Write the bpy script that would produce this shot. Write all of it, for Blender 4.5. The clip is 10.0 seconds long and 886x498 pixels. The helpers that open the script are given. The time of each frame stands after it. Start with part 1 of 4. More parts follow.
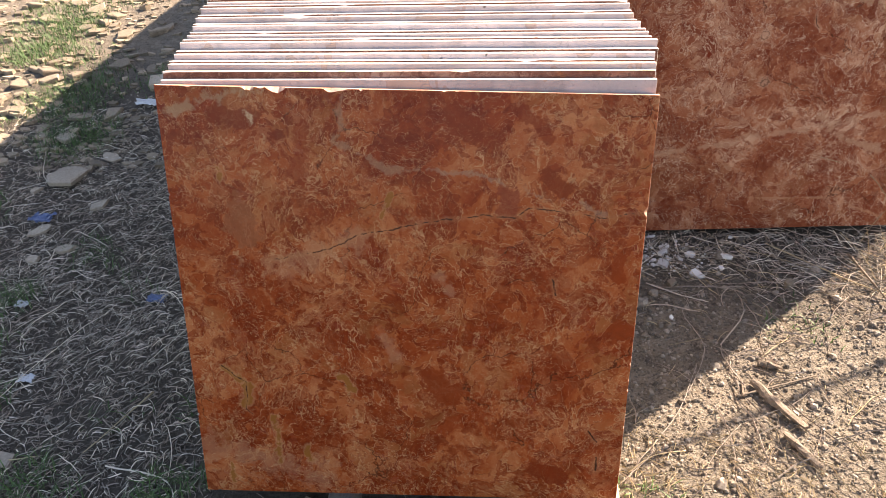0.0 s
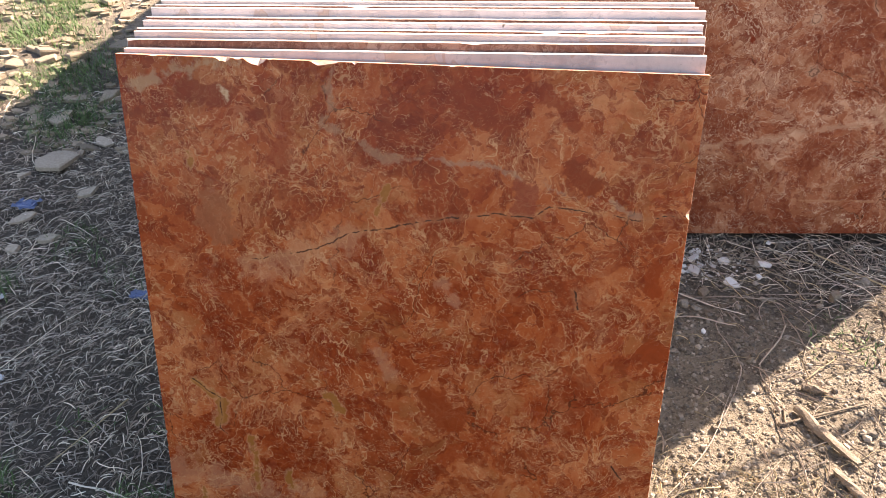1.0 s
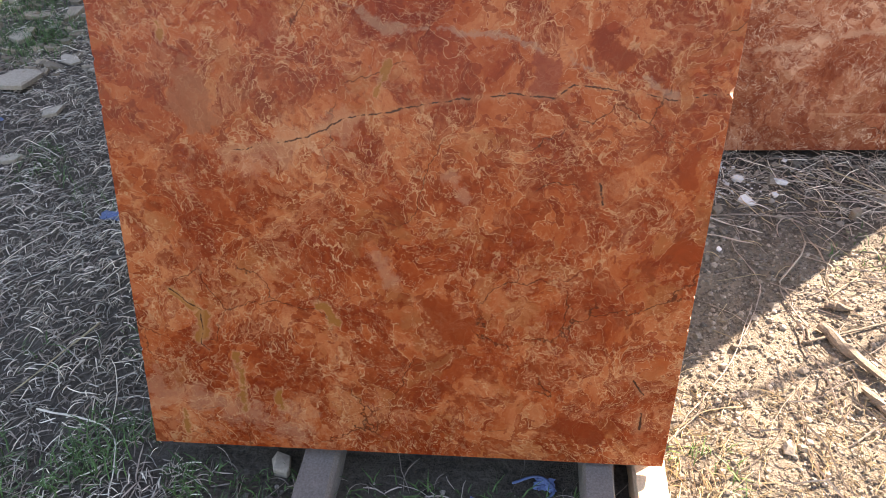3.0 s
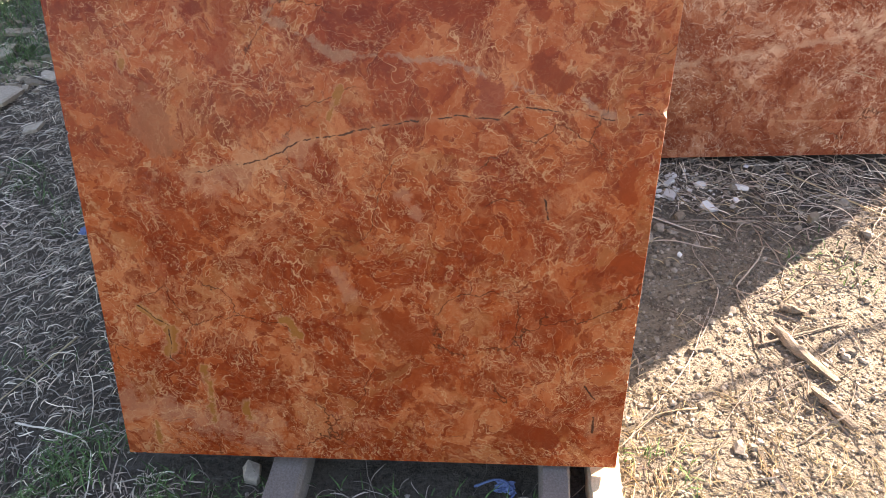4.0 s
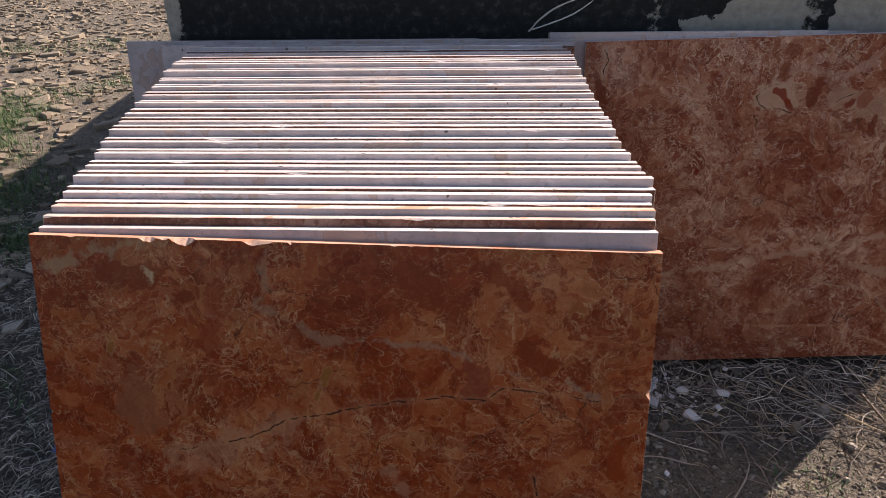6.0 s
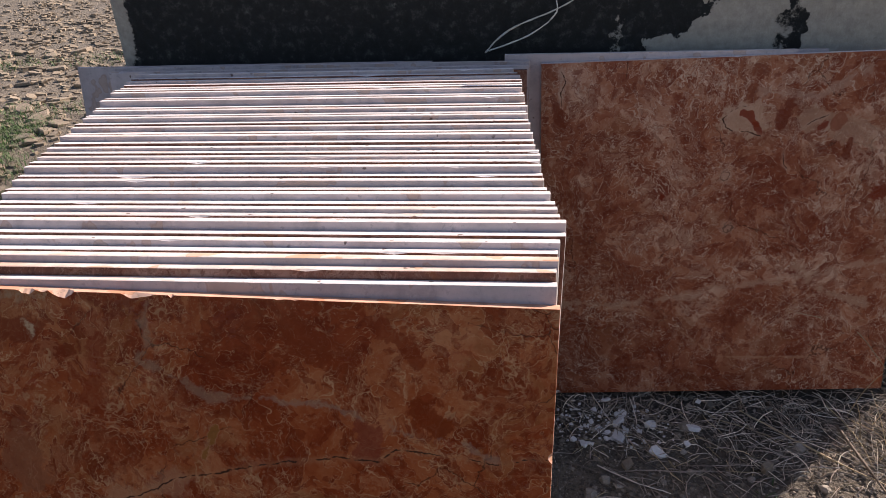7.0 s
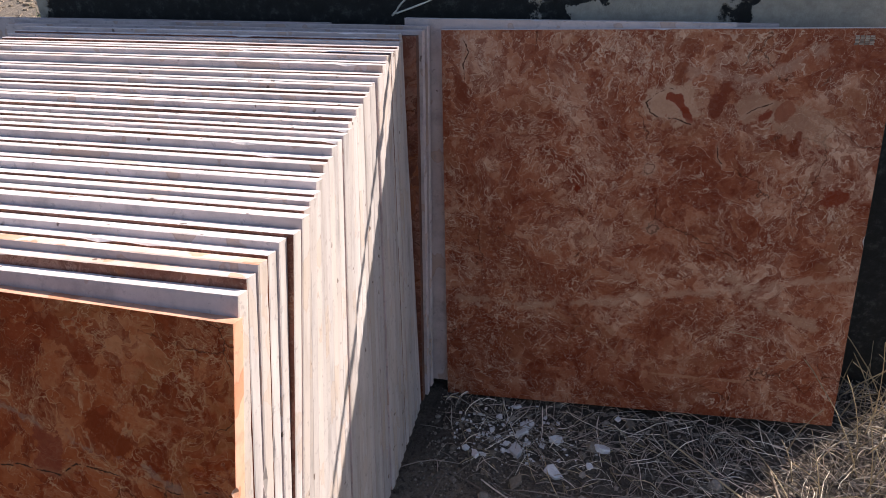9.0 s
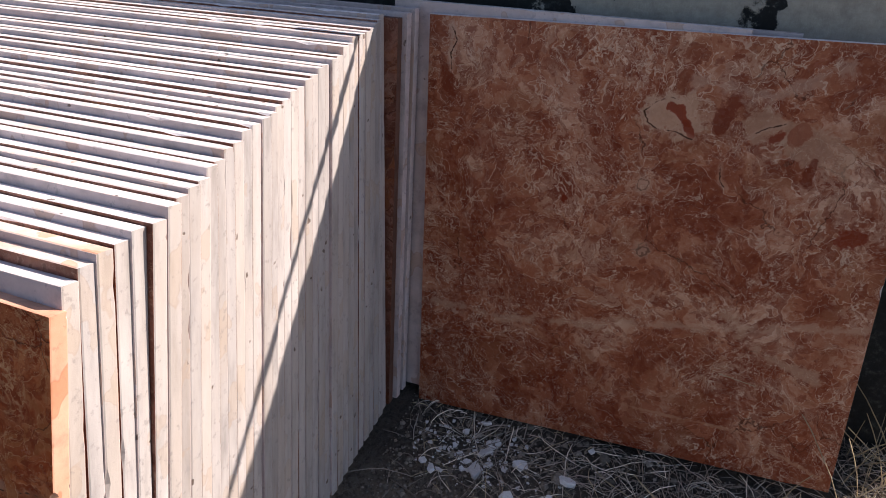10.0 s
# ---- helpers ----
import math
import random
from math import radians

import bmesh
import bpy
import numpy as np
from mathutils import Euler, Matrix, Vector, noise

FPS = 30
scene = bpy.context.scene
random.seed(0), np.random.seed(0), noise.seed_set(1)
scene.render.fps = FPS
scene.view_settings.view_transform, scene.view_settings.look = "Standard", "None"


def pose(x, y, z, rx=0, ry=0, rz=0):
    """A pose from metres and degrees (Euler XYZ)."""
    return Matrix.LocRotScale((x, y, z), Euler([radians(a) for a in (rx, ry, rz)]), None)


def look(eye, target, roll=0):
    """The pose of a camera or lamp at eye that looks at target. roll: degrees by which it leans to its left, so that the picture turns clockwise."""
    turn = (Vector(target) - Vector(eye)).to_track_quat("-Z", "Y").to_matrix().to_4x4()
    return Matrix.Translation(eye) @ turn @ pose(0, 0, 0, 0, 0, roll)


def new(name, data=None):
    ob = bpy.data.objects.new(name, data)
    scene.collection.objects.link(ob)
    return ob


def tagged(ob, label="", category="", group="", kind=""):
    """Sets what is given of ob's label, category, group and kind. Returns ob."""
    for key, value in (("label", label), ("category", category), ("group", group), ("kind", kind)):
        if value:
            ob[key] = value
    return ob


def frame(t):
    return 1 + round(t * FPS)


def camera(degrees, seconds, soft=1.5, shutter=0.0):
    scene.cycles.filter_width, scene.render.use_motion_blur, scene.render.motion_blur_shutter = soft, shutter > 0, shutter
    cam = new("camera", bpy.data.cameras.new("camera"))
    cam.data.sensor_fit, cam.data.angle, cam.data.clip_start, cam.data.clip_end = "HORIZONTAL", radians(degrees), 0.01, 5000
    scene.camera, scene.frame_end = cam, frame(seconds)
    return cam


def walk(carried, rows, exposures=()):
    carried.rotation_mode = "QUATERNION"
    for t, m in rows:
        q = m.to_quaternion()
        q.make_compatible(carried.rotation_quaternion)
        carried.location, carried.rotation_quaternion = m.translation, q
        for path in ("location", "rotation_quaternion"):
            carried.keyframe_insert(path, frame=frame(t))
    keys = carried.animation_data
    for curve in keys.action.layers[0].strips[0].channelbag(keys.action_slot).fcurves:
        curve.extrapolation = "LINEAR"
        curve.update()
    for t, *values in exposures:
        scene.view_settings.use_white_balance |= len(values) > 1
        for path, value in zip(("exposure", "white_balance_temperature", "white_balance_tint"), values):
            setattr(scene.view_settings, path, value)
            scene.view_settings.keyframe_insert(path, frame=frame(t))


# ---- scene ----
cam = camera(62.24, 10.0, soft=0.9)
ROWS = [
    (0.0, 0.6564, -0.9593, 1.2931, 56.385, 2.285, 5.748),
    (0.5, 0.6662, -0.8771, 1.2326, 56.038, 2.459, 6.524),
    (1.0, 0.6514, -0.7914, 1.1972, 56.031, 1.783, 7.441),
    (1.5, 0.6152, -0.7129, 1.1628, 55.621, 0.971, 7.332),
    (2.0, 0.574, -0.6918, 1.1058, 54.737, 0.421, 6.848),
    (2.5, 0.57, -0.7181, 1.0671, 53.447, 0.508, 6.496),
    (2.7, 0.5791, -0.7262, 1.0516, 52.851, 0.781, 6.488),
    (3.8, 0.6591, -0.7622, 1.0753, 51.668, 1.453, 5.444),
    (4.0, 0.6664, -0.7583, 1.0952, 52.31, 1.502, 5.34),
    (4.5, 0.671, -0.7448, 1.1514, 54.739, 1.469, 5.214),
    (5.0, 0.6574, -0.7268, 1.2124, 57.79, 1.083, 4.733),
    (5.5, 0.6428, -0.6939, 1.2604, 60.494, 1.036, 3.717),
    (5.7, 0.6427, -0.6759, 1.2771, 61.289, 1.099, 3.408),
    (6.8, 0.7743, -0.5842, 1.296, 63.231, 2.143, 5.06),
    (7.0, 0.8321, -0.5546, 1.3111, 62.414, 2.343, 5.612),
    (7.5, 0.988, -0.5199, 1.298, 61.558, 2.375, 8.055),
    (8.0, 1.1070, -0.5130, 1.2910, 61.214, 2.630, 9.904),
    (8.5, 1.1900, -0.4410, 1.2770, 60.958, 2.536, 10.738),
    (9.0, 1.2590, -0.3200, 1.2540, 60.178, 2.256, 13.800),
    (9.5, 1.3140, -0.2400, 1.2350, 59.532, 1.465, 17.247),
    (10.0, 1.4380, -0.1510, 1.2230, 59.300, 0.172, 22.108),
]
walk(cam, [(t, pose(x, y, z, rx, ry, rz)) for t, x, y, z, rx, ry, rz in ROWS],
     exposures=[(0.0, 2.05, 7500, 18), (1.0, 2.3, 7500, 18), (2.0, 2.6, 7500, 19), (2.7, 2.7, 7500, 19), (4.0, 2.65, 7400, 18), (4.5, 2.65, 7400, 18), (5.0, 1.75, 7200, 19),
                (5.5, 0.9, 6900, 19), (7.0, 0.75, 6500, 19), (8.0, 0.85, 6400, 18), (9.0, 0.95, 6350, 18), (10.0, 0.9, 6350, 18)])

# ---- world and sun ----
SUN = Vector((1.03, 1.0, 1.0)).normalized()
world = bpy.data.worlds.new("sky")
scene.world = world
world.use_nodes = True
wn = world.node_tree.nodes
sky = wn.new("ShaderNodeTexSky")
sky.sky_type = "NISHITA"
sky.sun_disc = False
sky.sun_elevation = math.asin(SUN.z)
sky.sun_rotation = math.atan2(SUN.x, SUN.y)
wn["Background"].inputs["Strength"].default_value = 0.074
world.node_tree.links.new(sky.outputs[0], wn["Background"].inputs["Color"])
sun_data = bpy.data.lights.new("sun", "SUN")
sun_data.energy, sun_data.angle, sun_data.color = 5.0, radians(0.53), (1.0, 0.91, 0.79)
sun = new("sun", sun_data)
sun.matrix_world = look(SUN * 30, (0, 0, 0))

# ---- material helpers ----


class Nodes:
    """A small node-tree writer: every call adds one node and returns its output."""

    def __init__(self, name):
        self.mat = bpy.data.materials.new(name)
        self.mat.use_nodes = True
        self.tree = self.mat.node_tree
        self.bsdf = self.tree.nodes["Principled BSDF"]

    def put(self, socket, value):
        if isinstance(value, bpy.types.NodeSocket):
            self.tree.links.new(value, socket)
        else:
            socket.default_value = value

    def coord(self, which="Object"):
        return self.tree.nodes.new("ShaderNodeTexCoord").outputs[which]

    def math(self, op, a, b=0.0, c=0.0, clamp=False):
        n = self.tree.nodes.new("ShaderNodeMath")
        n.operation, n.use_clamp = op, clamp
        for s, v in zip(n.inputs, (a, b, c)):
            self.put(s, v)
        return n.outputs[0]

    def vec(self, op, a, b=(0, 0, 0), scale=None):
        n = self.tree.nodes.new("ShaderNodeVectorMath")
        n.operation = op
        self.put(n.inputs[0], a)
        self.put(n.inputs[1], b)
        if scale is not None:
            self.put(n.inputs["Scale"], scale)
        return n.outputs["Value" if op in ("LENGTH", "DOT_PRODUCT", "DISTANCE") else "Vector"]

    def noise(self, v, scale, detail=3.0, rough=0.55, out="Fac"):
        n = self.tree.nodes.new("ShaderNodeTexNoise")
        self.put(n.inputs["Vector"], v)
        n.inputs["Scale"].default_value = scale
        n.inputs["Detail"].default_value = detail
        n.inputs["Roughness"].default_value = rough
        return n.outputs[out]

    def voronoi(self, v, scale, feature="F1", out="Distance"):
        n = self.tree.nodes.new("ShaderNodeTexVoronoi")
        n.feature = feature
        self.put(n.inputs["Vector"], v)
        n.inputs["Scale"].default_value = scale
        return n.outputs[out]

    def ramp(self, fac, stops, ease="LINEAR"):
        n = self.tree.nodes.new("ShaderNodeValToRGB")
        n.color_ramp.interpolation = ease
        self.put(n.inputs[0], fac)
        els = n.color_ramp.elements
        while len(els) < len(stops):
            els.new(0.5)
        for e, (p, c) in zip(els, stops):
            e.position = p
            e.color = (c, c, c, 1) if isinstance(c, float) else (*c, 1)
        return n.outputs[0]

    def step(self, v, lo, hi, a=0.0, b=1.0):
        n = self.tree.nodes.new("ShaderNodeMapRange")
        n.interpolation_type = "SMOOTHSTEP"
        for s, x in zip(n.inputs, (v, lo, hi, a, b)):
            self.put(s, x)
        return n.outputs[0]

    def mix(self, fac, a, b, blend="MIX"):
        n = self.tree.nodes.new("ShaderNodeMix")
        n.data_type, n.blend_type = "RGBA", blend
        self.put(n.inputs[0], fac)
        for s, v in ((n.inputs[6], a), (n.inputs[7], b)):
            self.put(s, (*v, 1) if isinstance(v, tuple) else v)
        return n.outputs[2]

    def random(self, island=False):
        if island:
            return self.tree.nodes.new("ShaderNodeNewGeometry").outputs["Random Per Island"]
        return self.tree.nodes.new("ShaderNodeObjectInfo").outputs["Random"]

    def line(self, p, points):
        """The least distance from p to a line through points (x, z) of the face."""
        best = None
        for (ax, az), (bx, bz) in zip(points, points[1:]):
            a, ab = (ax, 0, az), (bx - ax, 0, bz - az)
            long = max(ab[0] ** 2 + ab[2] ** 2, 1e-9)
            pa = self.vec("SUBTRACT", p, a)
            h = self.math("DIVIDE", self.vec("DOT_PRODUCT", pa, ab), long, clamp=True)
            d = self.vec("DISTANCE", pa, self.vec("SCALE", ab, scale=h))
            best = d if best is None else self.math("MINIMUM", best, d)
        return best

    def done(self, color=None, rough=None, bump=None, strength=0.3, distance=0.002, **more):
        if color is not None:
            self.put(self.bsdf.inputs["Base Color"], (*color, 1) if isinstance(color, tuple) else color)
        if rough is not None:
            self.put(self.bsdf.inputs["Roughness"], rough)
        for k, v in more.items():
            self.put(self.bsdf.inputs[k.replace("_", " ")], v)
        if bump is not None:
            n = self.tree.nodes.new("ShaderNodeBump")
            n.inputs["Strength"].default_value, n.inputs["Distance"].default_value = strength, distance
            self.put(n.inputs["Height"], bump)
            self.put(self.bsdf.inputs["Normal"], n.outputs[0])
        return self.mat


def marble(name, seed, stops, vein, veins=(), yellow=(), cracks=(), rings=(), pale=(), blobs=(), grey=(0.225, 0.075, 0.023), per_object=False, rough=0.16, clasts=0.72, curls=1.0, ragged=0.7, tones=1.0, lace=1.0):
    """Polished red breccia marble: patches, clasts, light veins, cracks, and named marks given in metres on the face."""
    n = Nodes(name)
    o = n.coord()
    flat = n.vec("MULTIPLY", o, (1, 0, 1))
    if per_object:
        shift = n.math("MULTIPLY", n.random(), 57.0)
        comb = n.tree.nodes.new("ShaderNodeCombineXYZ")
        n.put(comb.inputs[0], shift)
        n.put(comb.inputs[2], shift)
        o = n.vec("ADD", flat, comb.outputs[0])
    else:
        o = n.vec("ADD", flat, (seed * 3.7, seed * 1.3, seed * 5.1))
    w1 = n.vec("SCALE", n.vec("SUBTRACT", n.noise(o, 5.5, 5, 0.6, "Color"), (0.5, 0.5, 0.5)), scale=0.17)
    w2 = n.vec("SCALE", n.vec("SUBTRACT", n.noise(o, 26.0, 6, 0.68, "Color"), (0.5, 0.5, 0.5)), scale=0.055)
    p = n.vec("ADD", n.vec("ADD", o, w1), n.vec("SCALE", w2, scale=0.55))
    q = n.vec("ADD", n.vec("ADD", o, n.vec("SCALE", w1, scale=0.8)), n.vec("SCALE", w2, scale=0.28))
    big = n.noise(p, 8.0, 8, 0.62)
    mid = n.noise(p, 22.0, 8, 0.66)
    cells = []
    for size, move in ((11.0, 0.0), (27.0, 4.0)):
        sep = n.tree.nodes.new("ShaderNodeSeparateColor")
        n.put(sep.inputs[0], n.voronoi(n.vec("ADD", q, (move, 0, move)), size, out="Color"))
        cells.append(sep.outputs[0])
    tone = n.math("ADD", n.math("MULTIPLY", big, 0.75), n.math("MULTIPLY", mid, 0.42))
    tone = n.math("ADD", tone, n.math("MULTIPLY", cells[0], 0.16))
    tone = n.math("ADD", tone, n.math("MULTIPLY", cells[1], 0.20))
    tone = n.math("ADD", tone, n.math("MULTIPLY", n.noise(o, 130.0, 3, 0.65), 0.10))
    tone = n.math("MULTIPLY_ADD", n.math("SUBTRACT", tone, 0.815), tones, 0.50)
    near = n.vec("ADD", flat, n.vec("SCALE", w2, scale=0.7))
    nearer = n.vec("ADD", flat, n.vec("SCALE", w2, scale=0.3))
    for (x, z, r) in pale:
        d = n.vec("DISTANCE", n.vec("ADD", near, n.vec("SCALE", w1, scale=0.45)), (x, 0, z))
        tone = n.math("ADD", tone, n.step(d, r * 0.3, r * 1.1, 0.13, 0.0))
    color = n.ramp(tone, stops)
    drift = n.noise(n.vec("ADD", q, (7, 0, 1)), 9.5, 4, 0.6)
    color = n.mix(n.step(drift, 0.52, 0.62, 0.0, 0.55), color, n.mix(mid, grey, tuple(v * 1.5 for v in grey)))
    color = n.mix(n.step(drift, 0.46, 0.36, 0.0, 0.30), color, stops[2][1])
    # dark clasts of three sizes, sharp on one side and fading on the other, with a thin pale rim
    for size, move, level, amount in ((11.0, 2.0, 0.540, clasts), (23.0, 6.0, 0.550, clasts), (46.0, 9.0, 0.570, clasts * 0.9)):
        blot = n.noise(n.vec("ADD", q, (move, 0, move + 3)), size, 3, 0.52)
        soft = n.math("MAXIMUM", n.math("MULTIPLY_ADD", n.noise(n.vec("ADD", o, (move, 1, 1)), 11.0, 2), 0.24, -0.105), 0.003)
        rim = n.step(n.math("ABSOLUTE", n.math("SUBTRACT", blot, level - 0.004)), 0.001, 0.006, 0.75, 0.0)
        color = n.mix(n.math("MULTIPLY", rim, n.step(soft, 0.020, 0.008)), color, vein)
        color = n.mix(n.step(blot, level, n.math("ADD", soft, level), 0.0, amount), color, n.mix(n.step(n.noise(q, 50.0, 4, 0.65), 0.38, 0.66), stops[0][1], stops[1][1]))
    # pale matrix, curled veins with a dark lip
    gate = n.step(n.noise(o, 8.0, 3), 0.42, 0.60)
    gate2 = n.step(n.noise(n.vec("ADD", o, (4, 1, 2)), 11.0, 3), 0.46, 0.60)
    matrix = n.step(n.math("ABSOLUTE", n.math("SUBTRACT", n.noise(p, 9.0, 8, 0.68), 0.5)), 0.0, 0.05, 1.0, 0.0)
    color = n.mix(n.math("MULTIPLY", matrix, n.math("MULTIPLY", gate, 0.45)), color, stops[-1][1])
    for size, level, g, amount in ((12.0, 0.50, gate, 0.8), (25.0, 0.48, gate2, 0.8)):
        curl = n.noise(q, size, 3, 0.55)
        lip = n.step(n.math("ABSOLUTE", n.math("SUBTRACT", curl, level + 0.024)), 0.0, 0.014, 1.0, 0.0)
        color = n.mix(n.math("MULTIPLY", lip, n.math("MULTIPLY", g, min(amount * 0.7 * curls, 1.0))), color, stops[0][1])
        line = n.step(n.math("ABSOLUTE", n.math("SUBTRACT", curl, level)), 0.003, 0.009, 1.0, 0.0)
        color = n.mix(n.math("MULTIPLY", line, n.math("MULTIPLY", g, min(amount * curls, 1.0))), color, vein)
    # filigree: broken pale threads and small dark flecks, thick in places and missing in others
    fine = n.vec("ADD", q, n.vec("SCALE", w2, scale=0.15))
    for size, move, g, half, amount in ((11.0, 1.0, gate2, 0.004, 0.9), (23.0, 3.0, gate, 0.007, 0.85), (46.0, 8.0, gate2, 0.012, 0.5)):
        thread = n.math("ABSOLUTE", n.math("SUBTRACT", n.noise(n.vec("ADD", fine, (move, 0, 2 * move)), size, 2, 0.5), 0.5))
        broken = n.math("MULTIPLY", n.step(n.noise(n.vec("ADD", o, (move, 2, 5)), size * 0.7, 2), 0.49, 0.56), n.math("MULTIPLY_ADD", g, 0.6, 0.4))
        color = n.mix(n.math("MULTIPLY", n.step(thread, half * 0.4, half * 1.2, 1.0, 0.0), n.math("MULTIPLY", broken, amount * lace)), color, tuple(min(v * 1.12, 0.8) for v in vein))
    grit = n.noise(o, 120.0, 3, 0.65)
    rough_patch = n.step(n.noise(n.vec("ADD", o, (1, 6, 3)), 9.0, 3), 0.44, 0.58, 0.25, 1.0)
    color = n.mix(n.math("MULTIPLY", n.step(grit, 0.54, 0.64, 0.0, 0.28 * lace), rough_patch), color, vein)
    color = n.mix(n.math("MULTIPLY", n.step(grit, 0.46, 0.36, 0.0, 0.30 * lace), rough_patch), color, stops[0][1])
    # specks
    speck = n.step(n.voronoi(n.vec("ADD", o, w2), 70.0), 0.06, 0.13, 1.0, 0.0)
    color = n.mix(n.math("MULTIPLY", speck, n.math("MULTIPLY", gate2, 0.8)), color, tuple(min(v * 1.25, 0.8) for v in vein))
    # hairline cracks
    edge = n.step(n.voronoi(fine, 6.0, "DISTANCE_TO_EDGE"), 0.0, 0.010, 1.0, 0.0)
    gate3 = n.step(n.noise(n.vec("ADD", o, (9, 3, 7)), 6.0, 2), 0.52, 0.60)
    dark = n.math("MULTIPLY", edge, n.math("MULTIPLY", gate3, 0.8))
    color = n.mix(dark, color, (0.06, 0.016, 0.007))
    pit = n.math("MULTIPLY", dark, 1.0)
    # named marks, laid one after another
    bent = n.vec("ADD", n.vec("ADD", flat, n.vec("SCALE", w2, scale=ragged)), n.vec("SCALE", w1, scale=0.06))
    rag = n.math("SUBTRACT", n.noise(o, 32.0, 6, 0.64), 0.48)
    grain = n.noise(p, 40.0, 5, 0.7)

    def after(v):
        return n.vec("ADD", v, n.vec("SCALE", color, scale=1e-7))

    for pts, half, tint, amount in blobs:
        d = n.math("MULTIPLY_ADD", rag, half * 2.8, n.line(after(bent), pts))
        k = n.step(d, half * 0.8, half * 1.1, amount, 0.0)
        color = n.mix(k, color, n.mix(grain, tuple(v * 0.75 for v in tint), tuple(v * 1.3 for v in tint)))
    for pts, half, tint, amount in veins:
        d = n.math("MULTIPLY_ADD", rag, half * 7.0, n.line(after(bent), pts))
        color = n.mix(n.step(d, half * 0.3, half * 1.5, amount, 0.0), color, tint)
    for pts, half in yellow:
        d = n.math("MULTIPLY_ADD", rag, half * 4.0, n.line(after(near), pts))
        color = n.mix(n.step(d, half * 0.9, half * 1.4, 0.4, 0.0), color, vein)
        color = n.mix(n.step(d, half * 0.6, half * 0.9, 0.8, 0.0), color, (0.26, 0.095, 0.014))
    for (x, z, r, w) in rings:
        d = n.math("MULTIPLY_ADD", rag, r * 5.0, n.vec("DISTANCE", after(bent), (x, 0, z)))
        color = n.mix(n.step(d, r * 0.9, r * 2.2, 0.35, 0.0), color, vein)
        ring = n.step(n.math("ABSOLUTE", n.math("SUBTRACT", d, r)), w * 0.3, w * 0.8, 0.7, 0.0)
        color = n.mix(ring, color, (0.10, 0.045, 0.025))
    for pts, half in cracks:
        d = n.line(after(nearer), pts)
        line = n.math("MULTIPLY", n.step(d, half * 0.4, half, 1.0, 0.0), n.step(rag, -0.20, -0.12, 0.35, 1.0))
        color = n.mix(n.step(d, half, half * 5, 0.2, 0.0), color, vein)
        color = n.mix(line, color, (0.06, 0.022, 0.012))
    dust = n.noise(o, 14.0, 5, 0.7)
    gloss = n.step(dust, 0.35, 0.75, rough, rough + 0.16)
    return n.done(color, gloss, n.math("SUBTRACT", n.math("MULTIPLY", n.noise(o, 220.0, 2), 0.05), pit), 0.25, 0.0006, Specular_IOR_Level=0.15)


